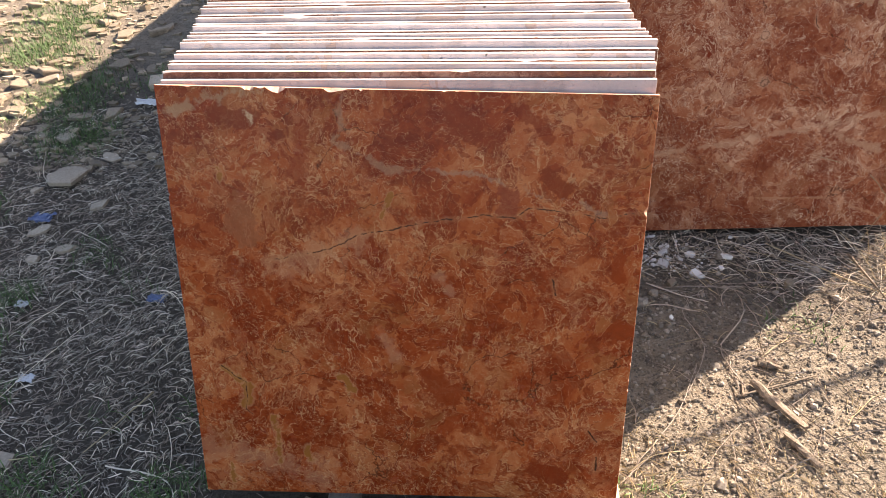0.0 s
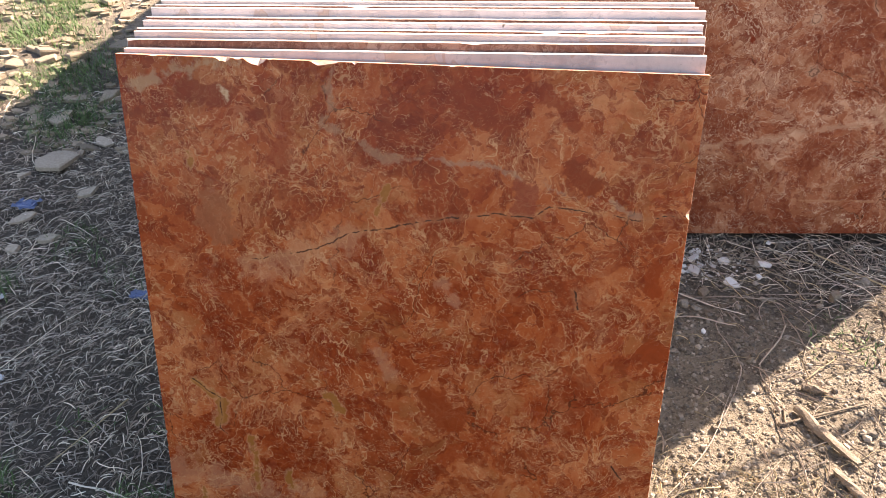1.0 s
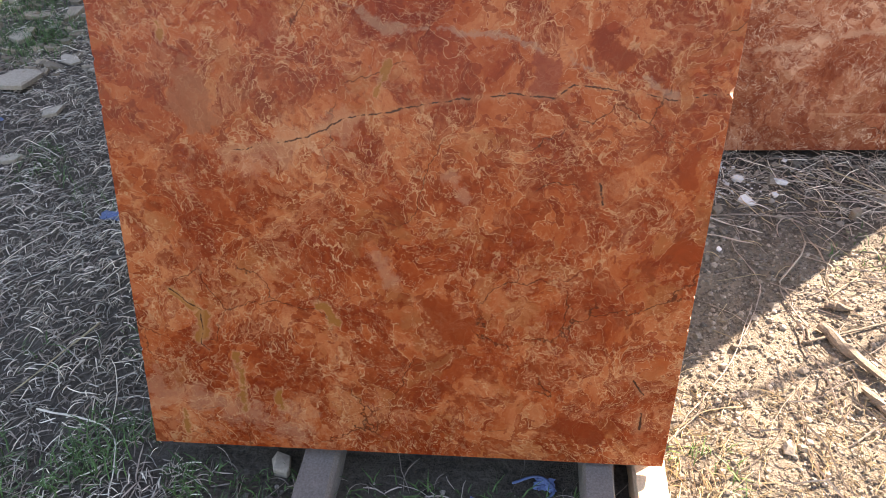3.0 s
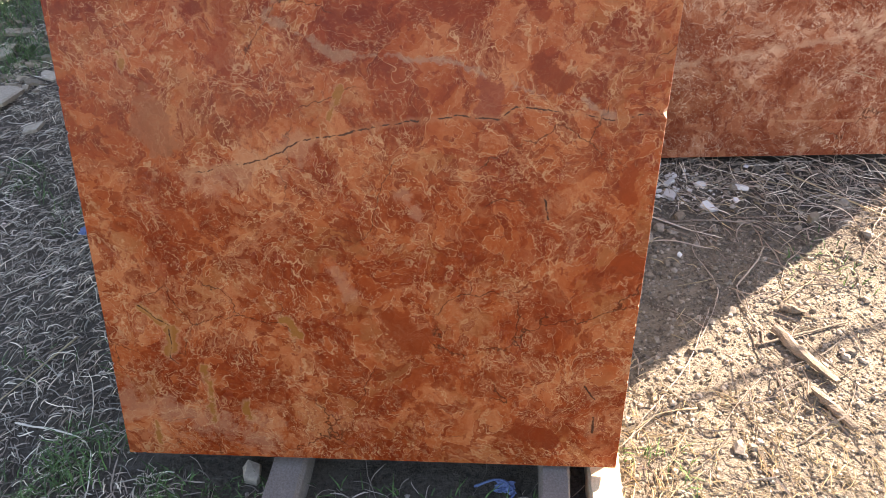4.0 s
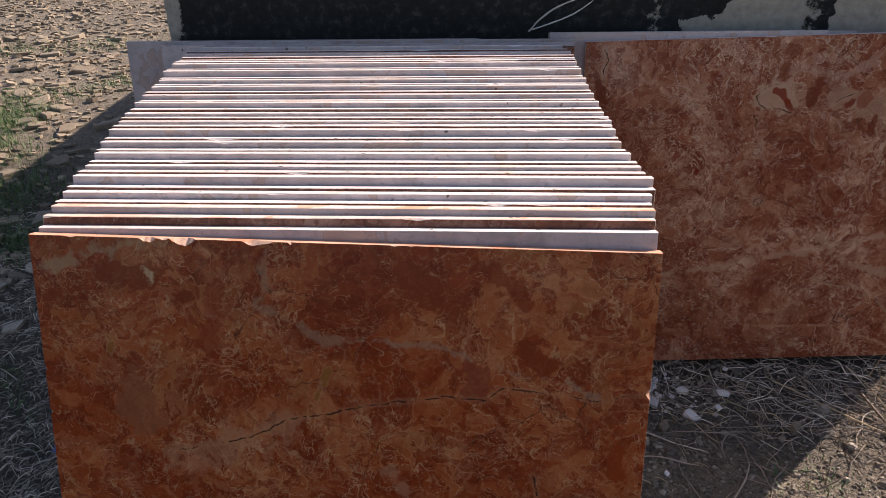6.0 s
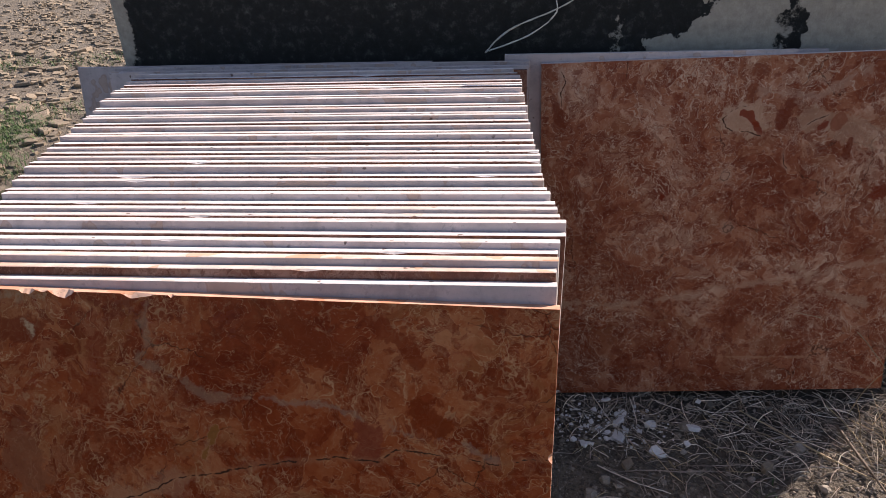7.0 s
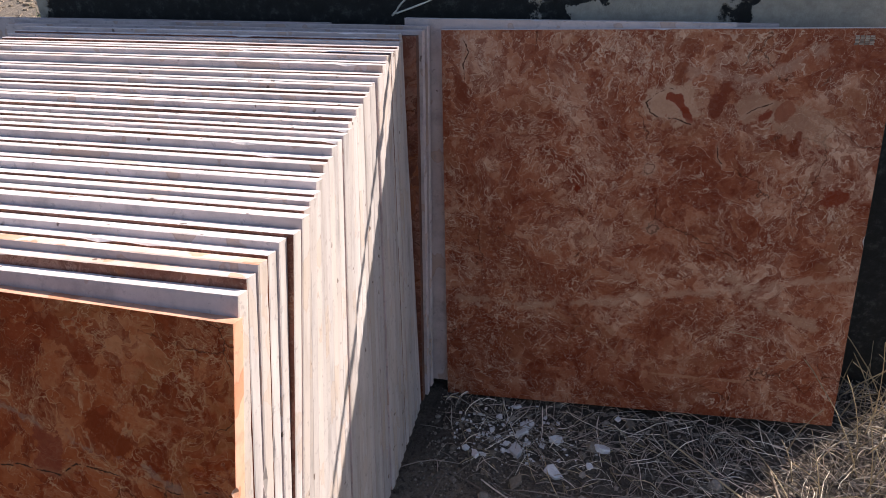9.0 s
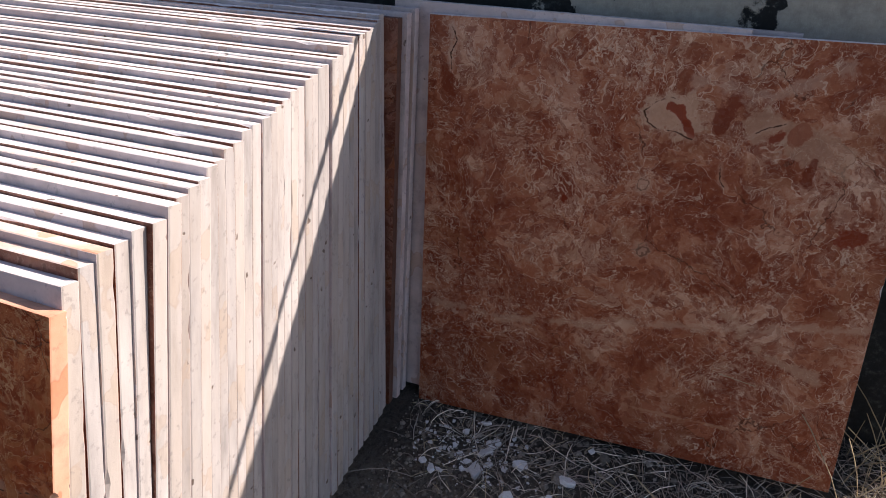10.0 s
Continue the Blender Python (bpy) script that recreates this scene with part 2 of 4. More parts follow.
RED = [(0.24, (0.165, 0.018, 0.004)), (0.38, (0.265, 0.040, 0.009)), (0.50, (0.355, 0.076, 0.020)), (0.62, (0.415, 0.113, 0.036)), (0.78, (0.51, 0.185, 0.074))]
ROSE = [(0.24, (0.155, 0.028, 0.012)), (0.38, (0.235, 0.062, 0.028)), (0.50, (0.31, 0.104, 0.051)), (0.62, (0.38, 0.155, 0.086)), (0.78, (0.56, 0.33, 0.22))]
M_FRONT = marble(
    "red_marble_front", 1.0, RED, (0.50, 0.245, 0.115), curls=0.75, lace=0.9,
    veins=[
        ([(0.341, 0.845), (0.334, 0.78), (0.321, 0.75), (0.381, 0.721), (0.421, 0.700), (0.477, 0.700)], 0.005, (0.34, 0.19, 0.11), 0.55),
        ([(0.477, 0.700), (0.592, 0.689), (0.637, 0.668), (0.747, 0.647), (0.800, 0.625)], 0.0045, (0.34, 0.20, 0.13), 0.5),
        ([(0.02, 0.80), (0.10, 0.828), (0.19, 0.835)], 0.008, (0.38, 0.22, 0.12), 0.7),
        ([(0.165, 0.80), (0.172, 0.785)], 0.006, (0.55, 0.36, 0.20), 0.9),
        ([(0.18, 0.515), (0.302, 0.545), (0.36, 0.572)], 0.022, (0.46, 0.20, 0.10), 0.5),
        ([(0.51, 0.50), (0.53, 0.47)], 0.010, (0.44, 0.20, 0.11), 0.5),
        ([(0.40, 0.37), (0.42, 0.33)], 0.010, (0.44, 0.19, 0.10), 0.5),
        ([(0.02, 0.11), (0.12, 0.10), (0.25, 0.05)], 0.03, (0.46, 0.21, 0.11), 0.45),
    ],
    blobs=[([(0.49, 0.285), (0.525, 0.25)], 0.03, (0.22, 0.032, 0.007), 0.85),
           ([(0.835, 0.404), (0.86, 0.402)], 0.016, (0.24, 0.035, 0.007), 0.85),
           ([(0.695, 0.094), (0.742, 0.08)], 0.018, (0.18, 0.022, 0.005), 0.85),
           ([(0.836, 0.547), (0.834, 0.505)], 0.011, (0.25, 0.034, 0.006), 0.85),
           ([(0.262, 0.775), (0.249, 0.69)], 0.019, (0.22, 0.026, 0.005), 0.65),
           ([(0.634, 0.66), (0.635, 0.63)], 0.02, (0.23, 0.042, 0.018), 0.8),
           ([(0.7, 0.69), (0.727, 0.665)], 0.017, (0.2, 0.027, 0.005), 0.85),
           ([(0.132, 0.622), (0.143, 0.58)], 0.032, (0.27, 0.086, 0.036), 0.7),
           ([(0.1, 0.8), (0.17, 0.79)], 0.02, (0.19, 0.028, 0.007), 0.75),
           ([(0.53, 0.8), (0.6, 0.76)], 0.022, (0.22, 0.032, 0.007), 0.7),
           ([(0.66, 0.8), (0.7, 0.76)], 0.014, (0.21, 0.028, 0.006), 0.7)],
    yellow=[([(0.066, 0.291), (0.113, 0.262)], 0.006), ([(0.118, 0.255), (0.108, 0.215)], 0.012), ([(0.308, 0.285), (0.334, 0.253)], 0.008),
            ([(0.166, 0.185), (0.168, 0.085)], 0.009), ([(0.231, 0.12), (0.233, 0.092)], 0.008), ([(0.060, 0.065), (0.064, 0.03)], 0.010),
            ([(0.10, 0.70), (0.102, 0.68)], 0.006), ([(0.42, 0.66), (0.40, 0.61)], 0.005)],
    cracks=[([(0.185, 0.523), (0.302, 0.548), (0.359, 0.577), (0.422, 0.588), (0.484, 0.603), (0.537, 0.610), (0.589, 0.618), (0.648, 0.615), (0.669, 0.632), (0.713, 0.630)], 0.0016),
            ([(0.713, 0.630), (0.800, 0.618), (0.874, 0.628)], 0.0012), ([(0.715, 0.50), (0.722, 0.468)], 0.002), ([(0.795, 0.19), (0.81, 0.165)], 0.0025),
            ([(0.812, 0.13), (0.812, 0.10)], 0.003), ([(0.06, 0.30), (0.115, 0.262), (0.108, 0.20), (0.12, 0.19)], 0.0014)],
)
M_ROSE = marble(
    "rose_marble", 2.0, ROSE, (0.58, 0.40, 0.29), curls=0.8, lace=0.75, clasts=0.68, ragged=0.35, grey=(0.20, 0.075, 0.036),
    veins=[
        ([(0.0, 0.268), (0.177, 0.262), (0.405, 0.299), (0.594, 0.34), (0.704, 0.36), (0.86, 0.396)], 0.009, (0.50, 0.31, 0.21), 0.5),
        ([(0.359, 0.19), (0.459, 0.119), (0.684, 0.122), (0.86, 0.06)], 0.003, (0.46, 0.25, 0.15), 0.5),
        ([(0.62, 0.38), (0.70, 0.30), (0.80, 0.27)], 0.012, (0.48, 0.29, 0.19), 0.55),
        ([(0.50, 0.80), (0.62, 0.79), (0.72, 0.84)], 0.012, (0.45, 0.27, 0.19), 0.5),
        ([(0.04, 0.86), (0.03, 0.78)], 0.006, (0.45, 0.27, 0.19), 0.6),
    ],
    rings=[(0.453, 0.473, 0.011, 0.004), (0.43, 0.60, 0.009, 0.003)],
    blobs=[([(0.448, 0.742), (0.478, 0.738)], 0.04, (0.47, 0.285, 0.185), 0.75),
           ([(0.458, 0.75), (0.474, 0.748), (0.485, 0.728)], 0.01, (0.2, 0.028, 0.01), 0.92),
           ([(0.485, 0.728), (0.499, 0.706)], 0.006, (0.2, 0.028, 0.01), 0.92),
           ([(0.56, 0.781), (0.543, 0.73)], 0.014, (0.15, 0.024, 0.009), 0.85),
           ([(0.61, 0.735), (0.69, 0.715), (0.74, 0.69)], 0.032, (0.42, 0.25, 0.16), 0.55),
           ([(0.631, 0.716), (0.644, 0.724)], 0.011, (0.19, 0.028, 0.011), 0.9),
           ([(0.665, 0.722), (0.675, 0.735)], 0.015, (0.23, 0.055, 0.024), 0.7),
           ([(0.778, 0.556), (0.803, 0.566)], 0.018, (0.19, 0.028, 0.01), 0.9),
           ([(0.284, 0.55), (0.288, 0.552)], 0.01, (0.17, 0.022, 0.008), 0.95),
           ([(0.026, 0.775), (0.041, 0.73)], 0.012, (0.16, 0.028, 0.01), 0.8),
           ([(0.706, 0.687), (0.7, 0.65)], 0.009, (0.15, 0.026, 0.01), 0.8)],
    cracks=[([(0.476, 0.764), (0.452, 0.768), (0.431, 0.758), (0.414, 0.739), (0.421, 0.718), (0.442, 0.709), (0.471, 0.709), (0.50, 0.699)], 0.0022), ([(0.039, 0.854), (0.049, 0.83), (0.036, 0.806), (0.041, 0.775)], 0.002),
            ([(0.599, 0.716), (0.62, 0.734), (0.647, 0.746)], 0.0015), ([(0.56, 0.66), (0.565, 0.63), (0.575, 0.62)], 0.0015)],
    pale=[(0.729, 0.688, 0.13), (0.28, 0.712, 0.05), (0.793, 0.60, 0.10), (0.33, 0.44, 0.09), (0.70, 0.36, 0.09), (0.10, 0.80, 0.11)],
)
BROWN = [(0.28, (0.11, 0.036, 0.022)), (0.40, (0.17, 0.060, 0.038)), (0.50, (0.23, 0.092, 0.062)), (0.60, (0.29, 0.132, 0.092)), (0.74, (0.38, 0.21, 0.155))]
M_PAIR = marble("red_marble", 3.0, BROWN, (0.30, 0.17, 0.12), per_object=True, rough=0.25)


def sawn(name, tint, warm, much=0.75, run=(1.0, 1.0, 1.0), stain=0.6, pitted=0.47):
    """Sawn or dusty stone: pale, chalky, streaked along the saw, with stains, scuffs and small pits."""
    n = Nodes(name)
    o = n.vec("ADD", n.coord(), n.vec("SCALE", (13.0, 5.0, 9.0), scale=n.random()))
    streak = n.noise(n.vec("MULTIPLY", o, run), 22.0, 6, 0.65)
    soft = n.noise(n.vec("MULTIPLY", o, run), 6.0, 4, 0.6)
    c = n.ramp(streak, [(0.3, tuple(v * 0.66 for v in tint)), (0.5, tint), (0.72, tuple(min(v * 1.18, 0.88) for v in tint))])
    c = n.mix(n.step(soft, 0.46, 0.68, 0.0, much), c, warm)
    c = n.vec("SCALE", c, scale=n.step(n.random(), 0.0, 1.0, 0.86, 1.08))
    pits = n.step(n.voronoi(n.vec("ADD", o, n.vec("SCALE", n.noise(o, 60.0, 2, 0.5, "Color"), scale=0.02)), 28.0), 0.07, 0.13, 1.0, 0.0)
    rare = n.step(n.noise(o, 12.0, 2), pitted, pitted + 0.09)
    # rounded brown stains with a darker border
    spot = n.noise(n.vec("ADD", n.vec("MULTIPLY", o, (1, 1, 0.7)), (3, 8, 1)), 14.0, 3, 0.5)
    c = n.mix(n.step(spot, 0.60, 0.625, 0.0, stain), c, tuple(v * k for v, k in zip(warm, (0.98, 0.84, 0.66))))
    c = n.mix(n.step(n.math("ABSOLUTE", n.math("SUBTRACT", spot, 0.612)), 0.002, 0.012, stain * 0.6, 0.0), c, tuple(v * k for v, k in zip(warm, (0.70, 0.52, 0.38))))
    scuff = n.noise(n.vec("ADD", o, (5, 2, 7)), 75.0, 5, 0.7)
    c = n.mix(n.step(scuff, 0.43, 0.33, 0.0, 0.55), c, tuple(v * 0.55 for v in tint))
    pits = n.math("MULTIPLY", pits, rare)
    c = n.mix(n.math("MULTIPLY", pits, 0.85), c, (0.10, 0.06, 0.04))
    h = n.math("SUBTRACT", n.math("MULTIPLY", n.noise(o, 130.0, 4, 0.7), 0.4), pits)
    return n.done(c, 0.85, h, 0.5, 0.0015)


M_SAWN = sawn("sawn_stone_grey", (0.58, 0.485, 0.465), (0.50, 0.39, 0.36))
M_EDGE = sawn("dusty_edge", (0.72, 0.655, 0.63), (0.66, 0.52, 0.46), 0.7, (0.5, 1.0, 1.0), 0.35, 0.42)
# beige upright edges, colour also lowered to hold down the sun on them
M_SIDE_DIM = sawn("sawn_side_dim", (0.45, 0.41, 0.385), (0.44, 0.37, 0.31), 0.6, (1.6, 1.6, 0.28), 0.3, 0.43)
M_EDGE_PINK = sawn("pink_edge", (0.70, 0.57, 0.50), (0.60, 0.32, 0.20))
M_EDGE_RED = sawn("red_edge", (0.60, 0.33, 0.22), (0.52, 0.21, 0.11))
M_EDGE_BROWN = sawn("brown_edge", (0.16, 0.075, 0.05), (0.10, 0.035, 0.02))
M_CHIP = sawn("broken_edge", (0.66, 0.42, 0.30), (0.62, 0.34, 0.20))


def plain(name, a, b, scale, rough=0.85, bump=0.5, distance=0.002, island=False, spread=0.35):
    """Two-tone noisy surface with fine grain; island or object randomness shifts its brightness."""
    n = Nodes(name)
    o = n.coord()
    c = n.mix(n.noise(o, scale, 5, 0.65), a, b)
    fine = n.noise(o, scale * 9, 4, 0.7)
    c = n.mix(0.5, c, n.ramp(fine, [(0.25, tuple(v * 0.6 for v in a)), (0.75, tuple(min(v * 1.35, 0.9) for v in b))]))
    k = n.step(n.random(island), 0.0, 1.0, 1 - spread, 1 + spread)
    c = n.mix(1.0, c, (1, 1, 1), "MULTIPLY") if spread == 0 else n.vec("SCALE", c, scale=k)
    return n.done(c, rough, fine, bump, distance)


M_STRAW = plain("dry_straw", (0.36, 0.27, 0.15), (0.52, 0.42, 0.26), 30, 0.7, 0.2, 0.0005, True, 0.4)
M_DEAD = plain("grey_straw", (0.56, 0.46, 0.37), (0.80, 0.69, 0.57), 30, 0.8, 0.2, 0.0005, True, 0.55)
M_DARK = plain("dark_straw", (0.19, 0.15, 0.12), (0.42, 0.34, 0.275), 30, 0.8, 0.2, 0.0005, True, 0.5)
M_GRASS = plain("green_grass", (0.035, 0.085, 0.022), (0.11, 0.19, 0.05), 20, 0.55, 0.1, 0.0005, True, 0.45)
M_STONE = plain("flaked_stone", (0.18, 0.14, 0.10), (0.32, 0.255, 0.185), 14, 0.9, 0.5, 0.004, False, 0.22)
M_FLAKES = plain("stone_flakes", (0.19, 0.145, 0.10), (0.35, 0.28, 0.20), 14, 0.9, 0.5, 0.004, True, 0.35)
M_GRAVEL = plain("gravel", (0.17, 0.145, 0.115), (0.31, 0.265, 0.215), 25, 0.9, 0.4, 0.002, True, 0.45)
M_CRUMB = plain("earth_crumb", (0.11, 0.09, 0.07), (0.24, 0.20, 0.155), 25, 0.95, 0.4, 0.002, True, 0.4)
M_PALE = plain("pale_stone", (0.33, 0.27, 0.205), (0.48, 0.40, 0.31), 14, 0.9, 0.5, 0.004, False, 0.12)
M_WHITE = plain("white_chip", (0.72, 0.69, 0.66), (0.84, 0.82, 0.79), 25, 0.85, 0.4, 0.002, False, 0.12)
M_BARK = plain("dry_wood", (0.10, 0.072, 0.05), (0.25, 0.195, 0.145), 40, 0.85, 0.7, 0.003, False, 0.15)
M_TIMBER = plain("weathered_timber", (0.10, 0.085, 0.072), (0.25, 0.21, 0.18), 30, 0.85, 0.6, 0.002, False, 0.1)
M_BOARD = plain("pale_board", (0.55, 0.42, 0.26), (0.66, 0.52, 0.34), 30, 0.8, 0.4, 0.002, False, 0.05)
M_WIRE = plain("pale_wire", (0.55, 0.52, 0.47), (0.66, 0.63, 0.58), 40, 0.6, 0.2, 0.0005, False, 0.1)
M_BLUE = plain("blue_plastic", (0.10, 0.15, 0.30), (0.16, 0.22, 0.40), 25, 0.4, 0.3, 0.001, False, 0.1)
M_BAG = plain("white_plastic", (0.62, 0.64, 0.68), (0.78, 0.79, 0.80), 25, 0.4, 0.3, 0.001, False, 0.05)


def soil():
    n = Nodes("dry_soil")
    o = n.coord()
    big = n.noise(o, 1.7, 5, 0.6)
    mid = n.noise(o, 14.0, 6, 0.65)
    fine = n.noise(o, 130.0, 5, 0.75)
    c = n.ramp(mid, [(0.30, (0.10, 0.078, 0.056)), (0.5, (0.19, 0.15, 0.108)), (0.72, (0.30, 0.245, 0.18))])
    c = n.mix(n.step(big, 0.42, 0.66, 0.0, 0.55), c, (0.17, 0.145, 0.115))
    c = n.mix(n.step(fine, 0.35, 0.7, 0.0, 0.5), c, (0.29, 0.25, 0.20))
    c = n.mix(n.step(fine, 0.34, 0.47, 0.7, 0.0), c, (0.08, 0.06, 0.04))
    # hollows between crumbs blackened: their small shade is painted in
    crumb = n.noise(o, 55.0, 5, 0.7)
    c = n.mix(n.step(crumb, 0.38, 0.48, 0.6, 0.0), c, (0.05, 0.038, 0.027))
    c = n.mix(n.step(n.voronoi(o, 120.0), 0.12, 0.22, 0.6, 0.0), c, (0.36, 0.32, 0.265))
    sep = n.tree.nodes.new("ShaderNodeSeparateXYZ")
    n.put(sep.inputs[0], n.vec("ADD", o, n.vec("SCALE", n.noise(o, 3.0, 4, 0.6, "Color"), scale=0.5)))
    # dark earth beside and before the stack, with its shade painted into the colour
    shaded_earth = n.math("MULTIPLY", n.step(sep.outputs[0], 0.0, 0.45, 1.0, 0.0), n.step(sep.outputs[1], 2.2, 3.0, 1.0, 0.0))
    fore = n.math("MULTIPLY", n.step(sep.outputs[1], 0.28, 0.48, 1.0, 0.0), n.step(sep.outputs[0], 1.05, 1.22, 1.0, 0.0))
    shaded_earth = n.math("MAXIMUM", shaded_earth, fore)
    c = n.mix(n.math("MULTIPLY", shaded_earth, 0.7), c, n.ramp(fine, [(0.3, (0.022, 0.017, 0.012)), (0.7, (0.085, 0.066, 0.048))]))
    # dark soil at the wall's foot, the shade there also put into the colour
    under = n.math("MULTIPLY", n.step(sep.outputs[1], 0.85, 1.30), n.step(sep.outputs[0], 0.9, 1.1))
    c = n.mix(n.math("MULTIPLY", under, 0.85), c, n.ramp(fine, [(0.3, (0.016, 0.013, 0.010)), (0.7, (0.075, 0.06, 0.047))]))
    h = n.math("ADD", n.math("ADD", n.math("MULTIPLY", mid, 1.2), n.math("MULTIPLY", crumb, 0.9)), n.math("MULTIPLY", fine, 0.5))
    return n.done(c, 0.95, h, 0.9, 0.016)


def mouldy():
    """Cement render, mostly overgrown with black mould, with bare pale patches towards one end."""
    n = Nodes("mouldy_render")
    o = n.coord()
    sep = n.tree.nodes.new("ShaderNodeSeparateXYZ")
    n.put(sep.inputs[0], o)
    patch = n.noise(o, 4.2, 7, 0.62)
    fine = n.noise(o, 45.0, 6, 0.72)
    run = n.math("MULTIPLY_ADD", n.math("SUBTRACT", patch, 0.5), 0.5, sep.outputs[0])
    bare = n.math("MULTIPLY_ADD", n.step(sep.outputs[2], 0.70, 0.86), n.step(run, 1.16, 1.22, 0.0, 0.40), -0.10)
    stain = n.math("MULTIPLY", n.step(run, 1.44, 1.47), n.step(run, 1.51, 1.56, 1.0, 0.0))
    bare = n.math("MULTIPLY_ADD", stain, -0.30, bare)
    bare = n.math("ADD", bare, n.math("MULTIPLY", n.step(n.math("ABSOLUTE", n.math("SUBTRACT", run, 1.05)), 0.01, 0.05, 1.0, 0.0), 0.18))
    bare = n.math("ADD", bare, n.step(sep.outputs[0], -0.20, -0.13, 0.35, 0.0))
    m = n.math("ADD", n.math("ADD", patch, bare), n.math("MULTIPLY", n.math("SUBTRACT", fine, 0.5), 0.22))
    render_c = n.ramp(fine, [(0.3, (0.30, 0.27, 0.22)), (0.7, (0.46, 0.42, 0.35))])
    mould_c = n.ramp(fine, [(0.38, (0.010, 0.010, 0.009)), (0.54, (0.015, 0.016, 0.015)), (0.66, (0.05, 0.052, 0.047)), (0.80, (0.14, 0.145, 0.13))])
    c = n.mix(n.step(m, 0.555, 0.60), mould_c, render_c)
    return n.done(c, 0.92, n.math("ADD", fine, n.math("MULTIPLY", n.step(m, 0.55, 0.60), 0.6)), 0.7, 0.006)


M_SOIL, M_MOULD = soil(), mouldy()

# ---- mesh helpers ----


def link(name, verts, faces, mats, index=None, parent=None, smooth=False):
    me = bpy.data.meshes.new(name)
    me.from_pydata([tuple(v) for v in verts], [], faces)
    for m in mats if isinstance(mats, (list, tuple)) else [mats]:
        me.materials.append(m)
    if index is not None:
        me.polygons.foreach_set("material_index", index)
    if smooth:
        me.polygons.foreach_set("use_smooth", [True] * len(me.polygons))
    me.update()
    ob = new(name, me)
    if parent is not None:
        ob.parent = parent
    return ob


def sstep(a, b, v):
    k = np.clip((v - a) / (b - a), 0, 1)
    return k * k * (3 - 2 * k)


def ground_z(x, y):
    """Height of the ground: level before the wall on one side, rising slowly with distance on the other."""
    left = np.interp(y, [-3, 0.3, 1.5, 3.2, 8, 60], [-0.13, -0.10, -0.02, 0.15, 0.35, 0.8])
    right = np.interp(y, [-3, 0.0, 0.5, 0.85, 1.05, 8, 60], [-0.03, -0.01, 0.005, 0.010, 0.026, 0.03, 0.5])
    k = sstep(-0.75, 0.15, x)
    dip = -0.035 * math.exp(-((x - 0.40) / 0.5) ** 2 - ((y + 0.05) / 0.35) ** 2)
    ripple = 0.010 * noise.noise((x * 2.1, y * 2.1, 0.3)) + 0.006 * noise.noise((x * 7, y * 7, 3.1)) + 0.003 * noise.noise((x * 19, y * 19, 7.7))
    return float(left * (1 - k) + right * k + dip + ripple)


def tube(path, radii, sides=6):
    """Verts and faces of a closed round tube along a path."""
    verts, faces = [], []
    path = [Vector(p) for p in path]
    for i, p in enumerate(path):
        d = (path[min(i + 1, len(path) - 1)] - path[max(i - 1, 0)]).normalized()
        u = d.orthogonal().normalized()
        v = d.cross(u)
        r = radii[i] if isinstance(radii, (list, tuple)) else radii
        for k in range(sides):
            a = 2 * math.pi * k / sides
            verts.append(p + (u * math.cos(a) + v * math.sin(a)) * r)
    for i in range(len(path) - 1):
        for k in range(sides):
            a, b = i * sides + k, i * sides + (k + 1) % sides
            faces.append((a, b, b + sides, a + sides))
    faces.append(tuple(range(sides))[::-1])
    faces.append(tuple(range((len(path) - 1) * sides, len(path) * sides)))
    return verts, faces


# ---- ground ----
def axis_lines(lo, hi, fine, far):
    out = list(np.arange(lo, hi + 1e-6, fine))
    step, v = fine, lo
    while v > -far:
        step *= 1.45
        v -= step
        out.insert(0, v)
    step, v = fine, hi
    while v < far:
        step *= 1.45
        v += step
        out.append(v)
    return out


gx, gy = axis_lines(-2.4, 2.6, 0.03, 300), axis_lines(-0.6, 4.6, 0.03, 300)
gv = [(x, y, ground_z(x, y)) for y in gy for x in gx]
gf = [(j * len(gx) + i, j * len(gx) + i + 1, (j + 1) * len(gx) + i + 1, (j + 1) * len(gx) + i) for j in range(len(gy) - 1) for i in range(len(gx) - 1)]
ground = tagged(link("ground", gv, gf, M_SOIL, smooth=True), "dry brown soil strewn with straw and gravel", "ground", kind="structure")


